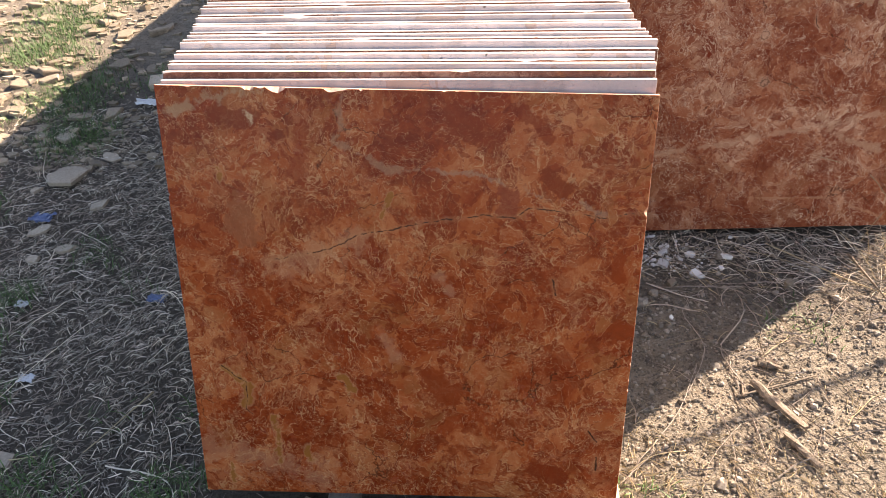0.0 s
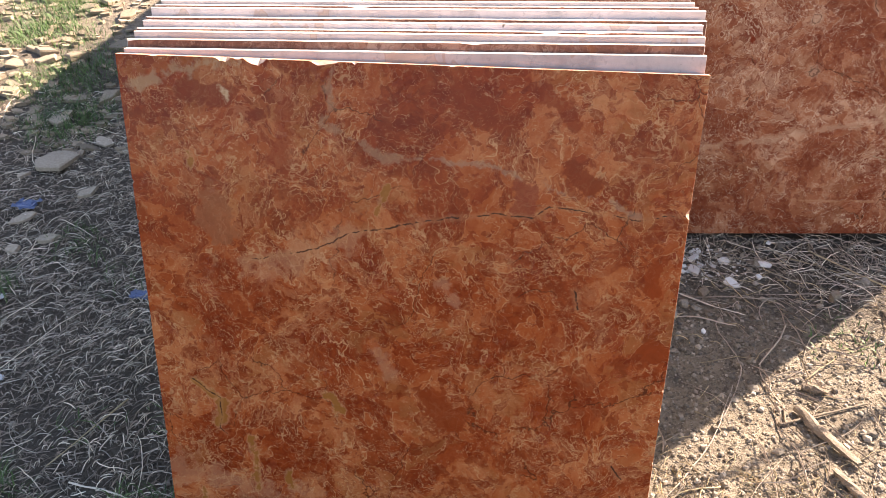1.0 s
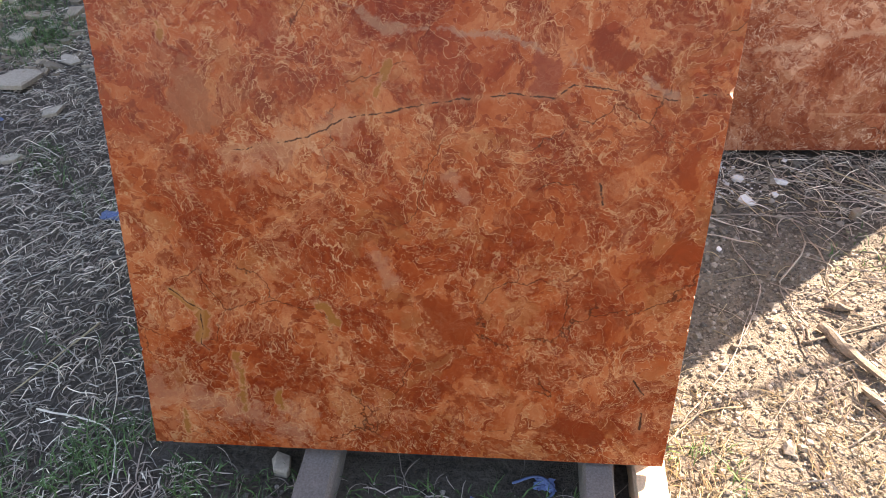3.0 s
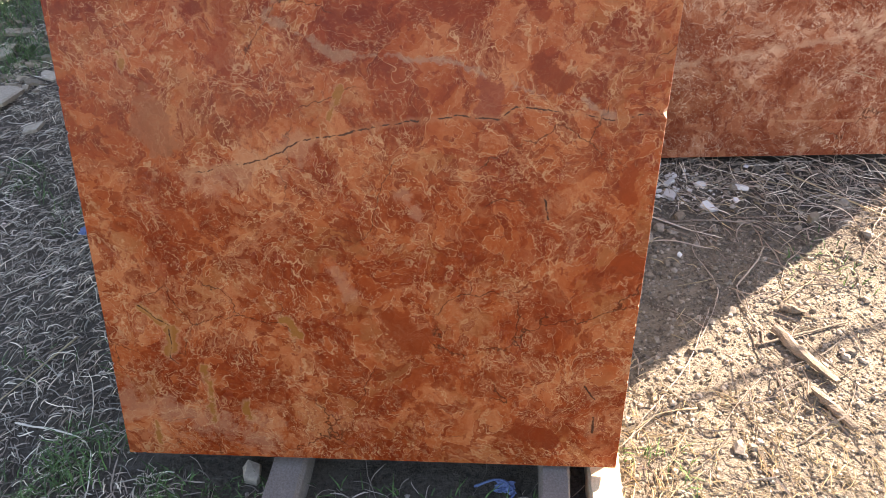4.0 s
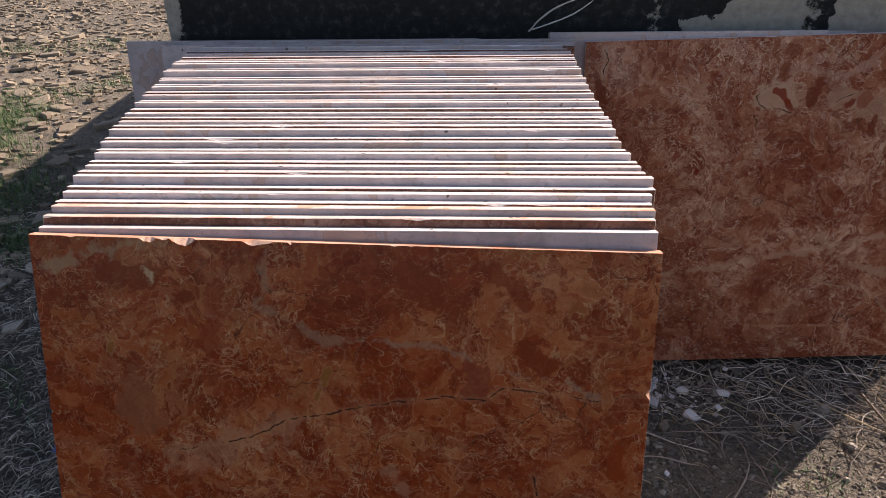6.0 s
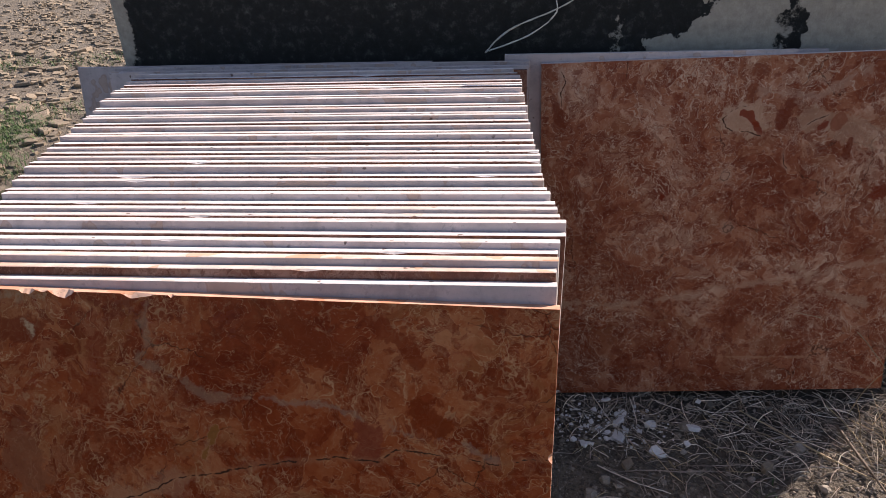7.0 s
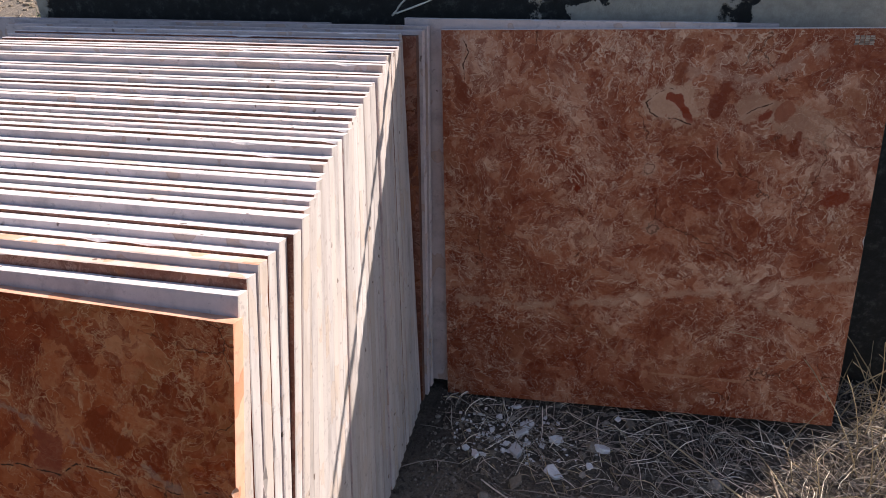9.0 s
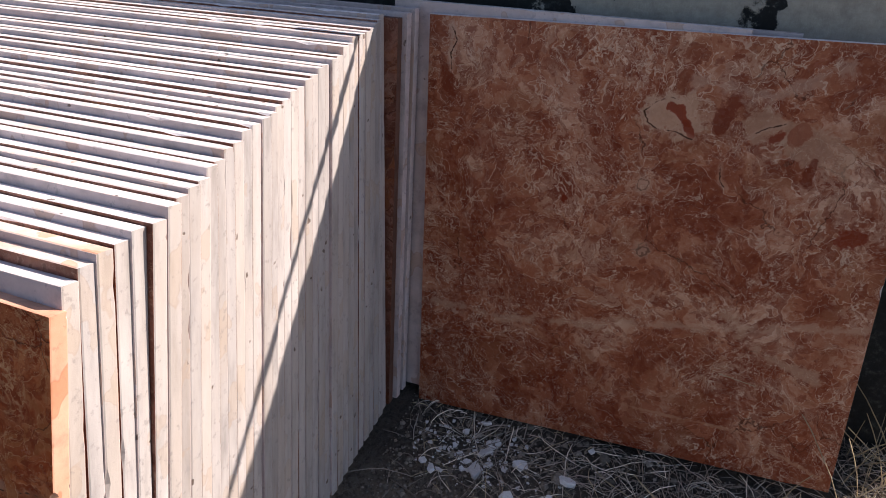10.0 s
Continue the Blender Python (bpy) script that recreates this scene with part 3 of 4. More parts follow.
# ---- low rendered block behind the slabs ----
def block(x0, x1, y0, y1, z0, z1, rough=0.006, step=0.06):
    """A weathered block: an uneven grid on each side, with worn, rounded upper edges."""
    bm = bmesh.new()
    bmesh.ops.create_cube(bm, size=1.0)
    for v in bm.verts:
        v.co = Vector(((x0 + x1) / 2 + v.co.x * (x1 - x0), (y0 + y1) / 2 + v.co.y * (y1 - y0), (z0 + z1) / 2 + v.co.z * (z1 - z0)))
    bmesh.ops.bevel(bm, geom=[e for e in bm.edges if max(v.co.z for v in e.verts) > z1 - 1e-4 or abs(e.verts[0].co.z - e.verts[1].co.z) > 0.1],
                    offset=0.012, segments=3, affect="EDGES", profile=0.5)
    for lo, hi, ax in ((x0, x1, 0), (z0, z1, 2)):
        k = lo + step
        while k < hi - step / 2:
            co, no = [0, 0, 0], [0, 0, 0]
            co[ax], no[ax] = k, 1
            bmesh.ops.bisect_plane(bm, geom=bm.verts[:] + bm.edges[:] + bm.faces[:], plane_co=co, plane_no=no)
            k += step
    for v in bm.verts:
        c = v.co
        d = noise.noise_vector(c * 5.0) * rough + noise.noise_vector(c * 23.0) * rough * 0.3
        v.co = c + Vector((d.x, d.y, d.z * (1 if c.z > z1 - 0.05 else 0)))
    me = bpy.data.meshes.new("wall_back")
    bm.to_mesh(me)
    bm.free()
    me.materials.append(M_MOULD)
    return new("wall_back", me)


wall = tagged(block(-0.21, 2.0, 1.285, 1.997, -0.25, 1.17), "low cement-rendered wall blackened with mould, pale patches", "wall", kind="structure")

# out of view: added so that the shadow edge reaches further over the bank
tagged(block(-0.21, 2.0, 2.0, 6.0, -0.25, 1.34), "unseen higher block added behind the low wall for its shadow", "wall", kind="structure")


# ---- slabs ----
def slab(name, corners, thick, seed, mats, chips=(), wear=0.0005, per_side=40):
    """A sawn slab. corners: (x, z) of the front face from bottom left round to bottom right, top right, top left.
    Front at y = 0, back at y = thick; the arrises are worn and chipped. mats: front, back, edge, chipped.
    The thing is the core with its edges; its two faces are parts."""
    rnd = random.Random(seed)
    ring = []
    for (ax, az), (bx, bz) in zip(corners, corners[1:] + corners[:1]):
        for i in range(per_side):
            k = i / per_side
            ring.append((ax + (bx - ax) * k, az + (bz - az) * k))
    cx, cz = sum(p[0] for p in ring) / len(ring), sum(p[1] for p in ring) / len(ring)
    m = len(ring)

    def inset(p, d):
        """Moves a rim point inwards by d, straight across its side or diagonally at a corner."""
        x, z = p
        x0, x1 = min(c[0] for c in corners), max(c[0] for c in corners)
        z0, z1 = min(c[1] for c in corners), max(c[1] for c in corners)
        side = min(abs(x - x0), abs(x - x1)) / (x1 - x0) < 0.045
        level = min(abs(z - z0), abs(z - z1)) / (z1 - z0) < 0.045
        return (x + (math.copysign(d, cx - x) if side else 0), z + (math.copysign(d, cz - z) if level else 0))

    def wearing():
        out = []
        for x, z in ring:
            d = wear * (0.85 + rnd.random() * 0.3)
            if rnd.random() < 0.02:
                d += 0.0008 + rnd.random() * 0.003
            out.append(d)
        return out

    front, back = wearing(), wearing()
    chipped = set()
    for (qx, qz, wide, deep) in chips:
        for i, (x, z) in enumerate(ring):
            r = math.hypot(x - qx, z - qz) / wide
            if r < 1:
                front[i] = max(front[i], deep * math.sqrt(1 - r * r) * (0.75 + 0.5 * rnd.random()))
                chipped.add(i)
    wob = [noise.noise((x * 9, z * 9, seed)) * 0.0003 for x, z in ring]
    verts = []
    for i, p in enumerate(ring):
        x, z = inset(p, front[i] + wob[i])
        verts.append((x, 0, z))
    for i, p in enumerate(ring):
        x, z = inset(p, wob[i])
        verts.append((x, min(0.0012 + front[i] * 0.9, thick * 0.6), z))
    for i, p in enumerate(ring):
        x, z = inset(p, wob[i])
        verts.append((x, thick - min(0.0012 + back[i] * 0.8, thick * 0.3), z))
    for i, p in enumerate(ring):
        x, z = inset(p, back[i] + wob[i])
        verts.append((x, thick, z))
    def band(rows):
        out, ids = [], []
        for k in rows:
            for i in range(m):
                j = (i + 1) % m
                out.append((k * m + i, (k + 1) * m + i, (k + 1) * m + j, k * m + j))
                # left and right edges take the colour dimmed against direct sun
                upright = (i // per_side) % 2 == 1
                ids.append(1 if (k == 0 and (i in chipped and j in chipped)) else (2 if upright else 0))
        return out, ids

    # the core with its sawn edges, closed just behind either face
    sides, ids = band((0, 1, 2))
    core = [(x, y if 0 < y < thick else (0.0003 if y <= 0 else thick - 0.0003), z) for x, y, z in verts]
    body = link(name, core, sides + [tuple(range(m)), tuple(range(3 * m, 4 * m))[::-1]], [mats[2], mats[3], M_SIDE_DIM if mats[2] in (M_EDGE, M_EDGE_PINK) else mats[2]], ids + [0, 0])
    for part_name, ring_at, y, skin, flip in (("polished_face" if mats[0] is not M_SAWN else "sawn_face", 0, 0.0, mats[0], False),
                                              ("polished_back" if mats[1] is not M_SAWN else "sawn_back", 3 * m, thick, mats[1], True)):
        inner = 0.0003 if y == 0 else thick - 0.0003
        rim = [(x, y, z) for x, _, z in verts[ring_at:ring_at + m]]
        plate = rim + [(x, inner, z) for x, _, z in rim]
        lip = [(i, m + i, m + (i + 1) % m, (i + 1) % m) for i in range(m)]
        cap = [tuple(range(m))]
        if flip:
            lip, cap = [f[::-1] for f in lip], [f[::-1] for f in cap]
        link(part_name, plate, cap + lip, skin, parent=body)
    return body


def rect(w, h):
    return [(0, 0), (w, 0), (w, h), (0, h)]


# the front slab of the stack
front_slab = slab("marble_slab", [(0.004, 0.002), (0.857, 0.033), (0.882, 0.831), (-0.002, 0.849)], 0.021, 1, (M_FRONT, M_SAWN, M_EDGE_RED, M_CHIP),
                       chips=[(0.172, 0.845, 0.012, 0.006), (0.195, 0.845, 0.007, 0.003), (0.222, 0.844, 0.017, 0.009), (0.326, 0.843, 0.018, 0.006), (0.345, 0.843, 0.006, 0.003), (0.875, 0.628, 0.007, 0.006), (0.06, 0.848, 0.008, 0.002), (0.52, 0.84, 0.006, 0.002)], per_side=190)
front_slab.matrix_world = pose(0, 0, 0.017, -16.0, 0, 0)
tagged(front_slab, "polished red-brown marble slab with chipped top edge, heading a stack", "marble slab", "slabs in the stack", "thing")

# the stack behind it, polished faces turned to each other in pairs
rs = random.Random(7)
COUNT = 38
top_k = [0.0, 0.05, 0.13, 0.18, 0.25, 0.33, 0.43, 0.55, 0.67, 0.78, 0.88, 0.95, 1.02]
top_right = [0.880, 0.882, 0.886, 0.888, 0.885, 0.872, 0.865, 0.857, 0.845, 0.838, 0.831, 0.831, 0.814]
pair_lift, pair_shift = 0.0, 0.0
for i in range(1, COUNT):
    k = i / 36
    inward = i % 2 == 1
    if inward:
        pair_lift, pair_shift = rs.uniform(-0.003, 0.003), rs.uniform(-0.003, 0.003)
    # the two of a pair touch, the pairs stand a little apart
    y = 0.001 + 0.918 * k + (0.0008 if inward else -0.0004) + rs.uniform(-0.0005, 0.0005)
    lean = float(np.interp(k, [0, 0.06, 0.3, 1.0], [15.7, 13.6, 12.2, 9.3]))
    y += 0.849 * (math.sin(radians(15.7 - 6.6 * k)) - math.sin(radians(lean)))
    height = 0.849 + pair_lift + 0.0012 * (1 if inward else -1) + rs.uniform(-0.0012, 0.0012)
    if i == 1:
        height -= 0.004
    left = float(np.interp(k, [0, 0.1, 0.17, 0.31, 0.46, 0.66, 1.0], [0.004, -0.004, -0.012, -0.025, -0.043, -0.055, -0.070])) + rs.uniform(-0.003, 0.003)
    tip = float(np.interp(k, top_k, top_right)) + pair_shift + rs.uniform(-0.0015, 0.0015) + (0.006 if i in (6, 7) else 0)
    foot = float(np.interp(k, [0, 0.5, 1.0], [0.862, 0.856, 0.846])) + pair_shift
    face, rear = (M_SAWN, M_PAIR) if inward else (M_PAIR, M_SAWN)
    edge = M_EDGE_PINK if i in (2, 3) else M_EDGE
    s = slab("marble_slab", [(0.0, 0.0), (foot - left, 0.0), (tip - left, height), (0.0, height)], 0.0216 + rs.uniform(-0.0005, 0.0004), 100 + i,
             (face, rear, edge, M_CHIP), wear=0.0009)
    s.matrix_world = pose(left, y, 0.017 + 0.050 * k, -lean, 0, rs.uniform(-0.12, 0.12))
    tagged(s, "pale sawn stone slab with dusty edges leaning in a tight stack" if i > 3 else "pink-edged sawn stone slab leaning in a tight stack", "marble slab", "slabs in the stack", "thing")

# slabs at the back of the stack, against the wall
for (x, y, z, w, h, lean, mats, text) in [
    (-0.040, 0.976, 0.055, 0.882, 0.852, 8.0, (M_PAIR, M_SAWN, M_EDGE_BROWN, M_CHIP), "dark brown-edged marble slab behind the stack"),
    (-0.165, 1.010, 0.045, 1.010, 0.864, 8.0, (M_SAWN, M_PAIR, M_SAWN, M_CHIP), "grey sawn stone slab against the wall"),
    (-0.165, 1.036, 0.050, 1.013, 0.862, 8.3, (M_SAWN, M_PAIR, M_SAWN, M_CHIP), "grey sawn stone slab against the wall"),
    (-0.285, 1.075, 0.050, 0.900, 0.856, 8.2, (M_SAWN, M_PAIR, M_SAWN, M_CHIP), "grey stone slab showing its unpolished face"),
    (0.790, 1.070, 0.048, 0.660, 0.872, 8.0, (M_SAWN, M_PAIR, M_EDGE, M_CHIP), "white-edged stone slab standing behind another"),
    (0.790, 1.098, 0.045, 0.740, 0.868, 8.2, (M_SAWN, M_PAIR, M_SAWN, M_CHIP), "grey stone slab standing against the wall"),
]:
    s = slab("marble_slab", rect(w, h), 0.020, int(w * 1000), mats)
    s.matrix_world = pose(x, y, z, -lean, 0, 0)
    tagged(s, text, "marble slab", "slabs against the wall", "thing")

rose = slab("marble_slab", [(0.0, 0.0), (0.879, 0.033), (0.847, 0.888), (-0.009, 0.873)], 0.0205, 3, (M_ROSE, M_SAWN, M_EDGE, M_CHIP), per_side=60)
rose.matrix_world = pose(0.886, 1.045, 0.030, -8.0, 0, 1.0)
tagged(rose, "polished rose-brown marble slab with swirls, leaning against others", "marble slab", "slabs against the wall", "thing")


sv, sf = [], []
for k in range(5):
    z = 0.874 - 0.0035 * k
    for q in range(4):
        x0 = 0.772 + 0.0085 * q + 0.001 * (k % 2)
        sv += [(x0, -0.0004, z - 0.0028), (x0 + 0.0075, -0.0004, z - 0.0028), (x0 + 0.0075, -0.0004, z), (x0, -0.0004, z)]
        sf.append(tuple(range(len(sv) - 4, len(sv))))
sticker = link("sticker", sv, sf, M_GRAVEL, parent=rose)
sticker["label"] = "small worn pale sticker"

# ---- timbers under the stack ----
def timber(x, y0, y1, z0, z1, w, h, mat, seed):
    """A rough squared timber from y0 to y1 whose top runs from z0 to z1."""
    rnd = random.Random(seed)
    verts, faces, n = [], [], 24
    prof = [(-0.5, -1), (0.5, -1), (0.5, -0.10), (0.42, 0), (-0.42, 0), (-0.5, -0.10)]
    for i in range(n + 1):
        k = i / n
        for (px, pz) in prof:
            verts.append((x + px * w + rnd.uniform(-1, 1) * 0.0012, y0 + (y1 - y0) * k, z0 + (z1 - z0) * k + pz * h + rnd.uniform(-1, 0) * 0.0012))
    m = len(prof)
    for i in range(n):
        for k in range(m):
            faces.append((i * m + k, i * m + (k + 1) % m, (i + 1) * m + (k + 1) % m, (i + 1) * m + k))
    faces += [tuple(range(m))[::-1], tuple(range(n * m, (n + 1) * m))]
    return link("timber", verts, faces, mat)


tagged(timber(0.292, -0.16, 1.10, 0.006, 0.060, 0.062, 0.09, M_TIMBER, 1), "weathered grey squared timber under the slabs", "timber", "timbers under the stack")
tagged(timber(0.757, -0.13, 1.10, 0.036, 0.060, 0.050, 0.09, M_TIMBER, 2), "weathered grey squared timber under the slabs", "timber", "timbers under the stack")
tagged(timber(0.842, -0.09, 0.30, 0.022, 0.026, 0.055, 0.06, M_BOARD, 3), "short pale board beside the timber", "board")


# ---- stones ----
rnd_aspect = (0.55, 0.7, 0.6, 0.8)


def flake(name, x, y, size, thick, mat, seed, tilt=6.0, aspect=0.7, turn=None, lift=0.0):
    """A broken flat stone with an irregular outline, lying on the ground."""
    rnd = random.Random(seed)
    n = rnd.choice((4, 5, 5, 6, 7))
    a0 = rnd.random() * 6
    out = []
    for k in range(n):
        a = a0 + 2 * math.pi * (k + rnd.uniform(-0.28, 0.28)) / n
        r = size * 0.5 * rnd.uniform(0.62, 1.2)
        out.append((math.cos(a) * r, math.sin(a) * r * aspect))
    verts = [(px, py, -thick * 0.5) for px, py in out]
    verts += [(px * 1.02, py * 1.02, thick * rnd.uniform(0.25, 0.42)) for px, py in out]
    verts += [(px * 0.9, py * 0.9, thick * rnd.uniform(0.45, 0.6)) for px, py in out]
    faces = [tuple(range(n))[::-1], tuple(range(2 * n, 3 * n))]
    for r in range(2):
        faces += [(r * n + k, r * n + (k + 1) % n, (r + 1) * n + (k + 1) % n, (r + 1) * n + k) for k in range(n)]
    ob = link(name, verts, faces, mat)
    ob.matrix_world = pose(x, y, ground_z(x, y) + thick * 0.30 + lift, rnd.uniform(-tilt, tilt), rnd.uniform(-tilt, tilt), rnd.uniform(0, 360) if turn is None else turn)
    return ob


for i, (x, y, s, th) in enumerate([(-1.14, 1.47, 0.20, 0.03), (-1.03, 1.60, 0.09, 0.014), (-1.22, 1.36, 0.07, 0.02), (-0.90, 1.26, 0.075, 0.02), (-0.90, 0.99, 0.07, 0.02),
                                   (-0.98, 0.93, 0.05, 0.02), (-0.60, 0.13, 0.08, 0.02), (-1.30, 1.75, 0.10, 0.03), (-1.05, 1.10, 0.08, 0.015), (-1.10, 2.25, 0.16, 0.05),
                                   (0.218, 0.006, 0.045, 0.04)]):
    tagged(flake("stone", x, y, s * 1.15, th * 0.6, M_PALE, 40 + i, lift=0.004 if i < 10 else 0.0), "flat buff stone lying in dry grass" if i < 10 else "small rough stone wedged by the timber", "stone", "stones on the ground")
for i, (x, y, s) in enumerate([(1.085, 0.952, 0.034), (1.083, 0.900, 0.052), (1.102, 0.925, 0.022), (1.169, 0.945, 0.032), (1.272, 0.938, 0.045), (1.248, 0.886, 0.024), (1.170, 0.853, 0.042), (1.304, 1.035, 0.020),
                               (0.990, 0.868, 0.030), (0.968, 0.880, 0.024), (1.010, 0.872, 0.020), (1.027, 0.990, 0.020), (1.060, 1.030, 0.026), (1.055, 0.915, 0.018), (1.120, 0.880, 0.016), (1.105, 0.985, 0.018),
                               (1.000, 0.930, 0.016), (1.065, 0.643, 0.018), (0.965, 0.930, 0.015), (1.135, 1.010, 0.014)]):
    tagged(flake("stone_chip", x, y, s * 1.1, s * 0.22, M_WHITE, 90 + i, 14, rnd_aspect[i % 4], lift=0.004), "white broken stone chip on dark soil", "stone chip", "white stone chips")
tagged(flake("stone", 1.092, 0.815, 0.045, 0.012, M_STONE, 140), "flat grey-buff stone on shaded soil", "stone", "stones on the ground")
tagged(flake("stone", 1.418, 0.812, 0.034, 0.03, M_STONE, 141), "small blocky stone on shaded soil", "stone", "stones on the ground")

# stone flakes on the rising ground: the larger ones singly
rf = random.Random(11)
for i in range(150):
    x, y = rf.uniform(-2.9, -1.0), rf.uniform(1.7, 4.6)
    if x > -1.05 - 0.12 * (y - 1.7):
        continue
    s = rf.uniform(0.06, 0.15)
    tagged(flake("stone_flake", x, y, s, s * rf.uniform(0.10, 0.2), M_STONE, 300 + i, 12, rf.uniform(0.55, 0.9)), "flat buff broken stone flake on the bank", "stone", "stone flakes on the bank")


def scatter(name, count, area, mat, maker, label, seed, keep=None):
    """Many small pieces in one mesh. maker(rnd, x, y, z) gives the verts and faces of one."""
    rnd = random.Random(seed)
    verts, faces = [], []
    made = 0
    while made < count:
        x, y = rnd.uniform(area[0], area[1]), rnd.uniform(area[2], area[3])
        made += 1
        # thinner towards the far borders of the strewn ground
        fade = min(1.0, (x - area[0]) / 0.5 if area[0] < -1.2 else 1, (y - area[2]) / 0.2 if area[2] <= -0.3 else 1,
                   (area[3] - y) / 0.6 if area[3] >= 1.9 else 1, (area[1] - x) / 0.4 if area[1] >= 1.8 else 1)
        if rnd.random() > fade:
            continue
        if keep is not None and not keep(x, y, rnd):
            continue
        v, f = maker(rnd, x, y, ground_z(x, y))
        base = len(verts)
        verts += v
        faces += [tuple(base + q for q in face) for face in f]
    return tagged(link(name, verts, faces, mat), label, name.replace("_", " "), kind="stuff")


def blocked(x, y):
    return (-0.3 < x < 2.05 and y > 1.27) or (-0.02 < x < 0.87 and 0.0 < y < 1.25) or (0.86 < x < 1.79 and y > 1.06)


def clump(x, y, seed, scale=2.2):
    return noise.noise((x * scale, y * scale, seed))


def small_flake(rnd, x, y, z):
    n, s = rnd.choice((4, 5, 6)), rnd.uniform(0.02, 0.07)
    a0, th = rnd.random() * 6, s * rnd.uniform(0.12, 0.3)
    tx, ty = rnd.uniform(-0.25, 0.25), rnd.uniform(-0.25, 0.25)
    pts = []
    for k in range(n):
        a = a0 + 2 * math.pi * (k + rnd.uniform(-0.25, 0.25)) / n
        r = s * 0.5 * rnd.uniform(0.75, 1.15)
        pts.append((math.cos(a) * r, math.sin(a) * r * 0.75))
    v = [(x + px, y + py, z - th * 0.4 + px * tx + py * ty) for px, py in pts] + [(x + px * 0.95, y + py * 0.95, z + th * 0.8 + px * tx + py * ty) for px, py in pts]
    return v, [tuple(range(n, 2 * n))] + [(k, (k + 1) % n, n + (k + 1) % n, n + k) for k in range(n)]


def pebble(rnd, x, y, z):
    s = 0.0016 * math.exp(rnd.gauss(0.35, 0.55))
    a0, n = rnd.uniform(0, 6.28), 5
    v = []
    for high, wide in ((-0.5, 0.9), (0.45, 1.0), (0.85, 0.5)):
        for k in range(n):
            a = a0 + 2 * math.pi * k / n + rnd.uniform(-0.3, 0.3)
            r = s * wide * rnd.uniform(0.7, 1.25)
            v.append((x + math.cos(a) * r, y + math.sin(a) * r, z + s * high * rnd.uniform(0.8, 1.2)))
    f = [(2 * n, 2 * n + 1, 2 * n + 2, 2 * n + 3, 2 * n + 4)]
    for b in (0, n):
        f += [(b + k, b + (k + 1) % n, b + n + (k + 1) % n, b + n + k) for k in range(n)]
    return v, f


def strand(long, thin, lift):
    def make(rnd, x, y, z):
        n = 6
        ln = long * math.exp(rnd.gauss(-0.25, 0.5))
        a, bend = rnd.uniform(0, 2 * math.pi), rnd.gauss(0, 0.15)
        r = thin * rnd.uniform(0.5, 1.3)
        up, arch = rnd.uniform(0, lift), rnd.uniform(0.0, lift)
        path, px, py = [], x, y
        for k in range(n):
            f = k / (n - 1)
            path.append((px, py, ground_z(px, py) + 0.001 + up * f + arch * math.sin(math.pi * f)))
            px += math.cos(a) * ln / (n - 1)
            py += math.sin(a) * ln / (n - 1)
            a += bend + rnd.gauss(0, 0.14)
        v, fcs = [], []
        for k, (qx, qy, qz) in enumerate(path):
            c, s = math.cos(a), math.sin(a)
            rr = r * (0.55 if k in (0, n - 1) else 1)
            v += [(qx - s * rr, qy + c * rr, qz), (qx + s * rr, qy - c * rr, qz), (qx, qy, qz + rr * 1.6)]
        for k in range(n - 1):
            b = 3 * k
            fcs += [(b, b + 3, b + 5, b + 2), (b + 2, b + 5, b + 4, b + 1), (b + 1, b + 4, b + 3, b)]
        return v, fcs
    return make


def blade(high):
    def make(rnd, x, y, z):
        h, a = high * rnd.uniform(0.4, 1.2), rnd.uniform(0, 2 * math.pi)
        lean, w = rnd.uniform(0.3, 1.3) * h, rnd.uniform(0.0009, 0.0017)
        c, s = math.cos(a), math.sin(a)
        v = []
        for f, ww in ((0, 1), (0.5, 0.9), (1, 0.15)):
            ox, oz = lean * f * f, h * (f - 0.25 * f * f)
            v += [(x + c * ox - s * w * ww, y + s * ox + c * w * ww, z + oz), (x + c * ox + s * w * ww, y + s * ox - c * w * ww, z + oz)]
        return v, [(0, 1, 3, 2), (2, 3, 5, 4)]
    return make


def open_ground(x, y, rnd):
    return not blocked(x, y)


scatter("gravel", 14000, (0.85, 2.2, -0.3, 1.3), M_GRAVEL, pebble, "small brown gravel on the soil", 1, open_ground)
scatter("gravel", 6000, (-1.9, 0.9, -0.5, 2.5), M_GRAVEL, pebble, "small brown gravel on the soil", 2, open_ground)
scatter("stone_flakes", 7500, (-4.2, -0.35, 1.5, 7.0), M_FLAKES, small_flake, "small buff stone flakes covering the bank", 3,
        lambda x, y, r: x < -0.35 - 0.35 * max(0, 2.3 - y) and clump(x, y, 2.0, 1.3) + r.uniform(-0.5, 0.5) > -0.25)
scatter("dry_straw", 1300, (0.9, 2.3, -0.35, 1.3), M_STRAW, strand(0.045, 0.0010, 0.006), "short dry yellow straw on bare soil", 4,
        lambda x, y, r: not blocked(x, y) and clump(x, y, 5.0) + r.uniform(-0.45, 0.45) > (0.15 if y < 0.85 and x < 1.7 else -0.35))
scatter("dry_straw", 3000, (0.9, 2.3, 0.62, 1.3), M_DARK, strand(0.07, 0.0010, 0.010), "matted dark grass stalks below the wall", 35,
        lambda x, y, r: not blocked(x, y) and y + 0.25 * (x - 1.0) + r.uniform(-0.25, 0.15) > 0.85)
scatter("dry_straw", 2100, (0.9, 2.3, 0.62, 1.3), M_DEAD, strand(0.085, 0.0009, 0.010), "matted dry grass stalks below the wall", 5,
        lambda x, y, r: not blocked(x, y) and y + 0.25 * (x - 1.0) + r.uniform(-0.22, 0.12) > 0.95)
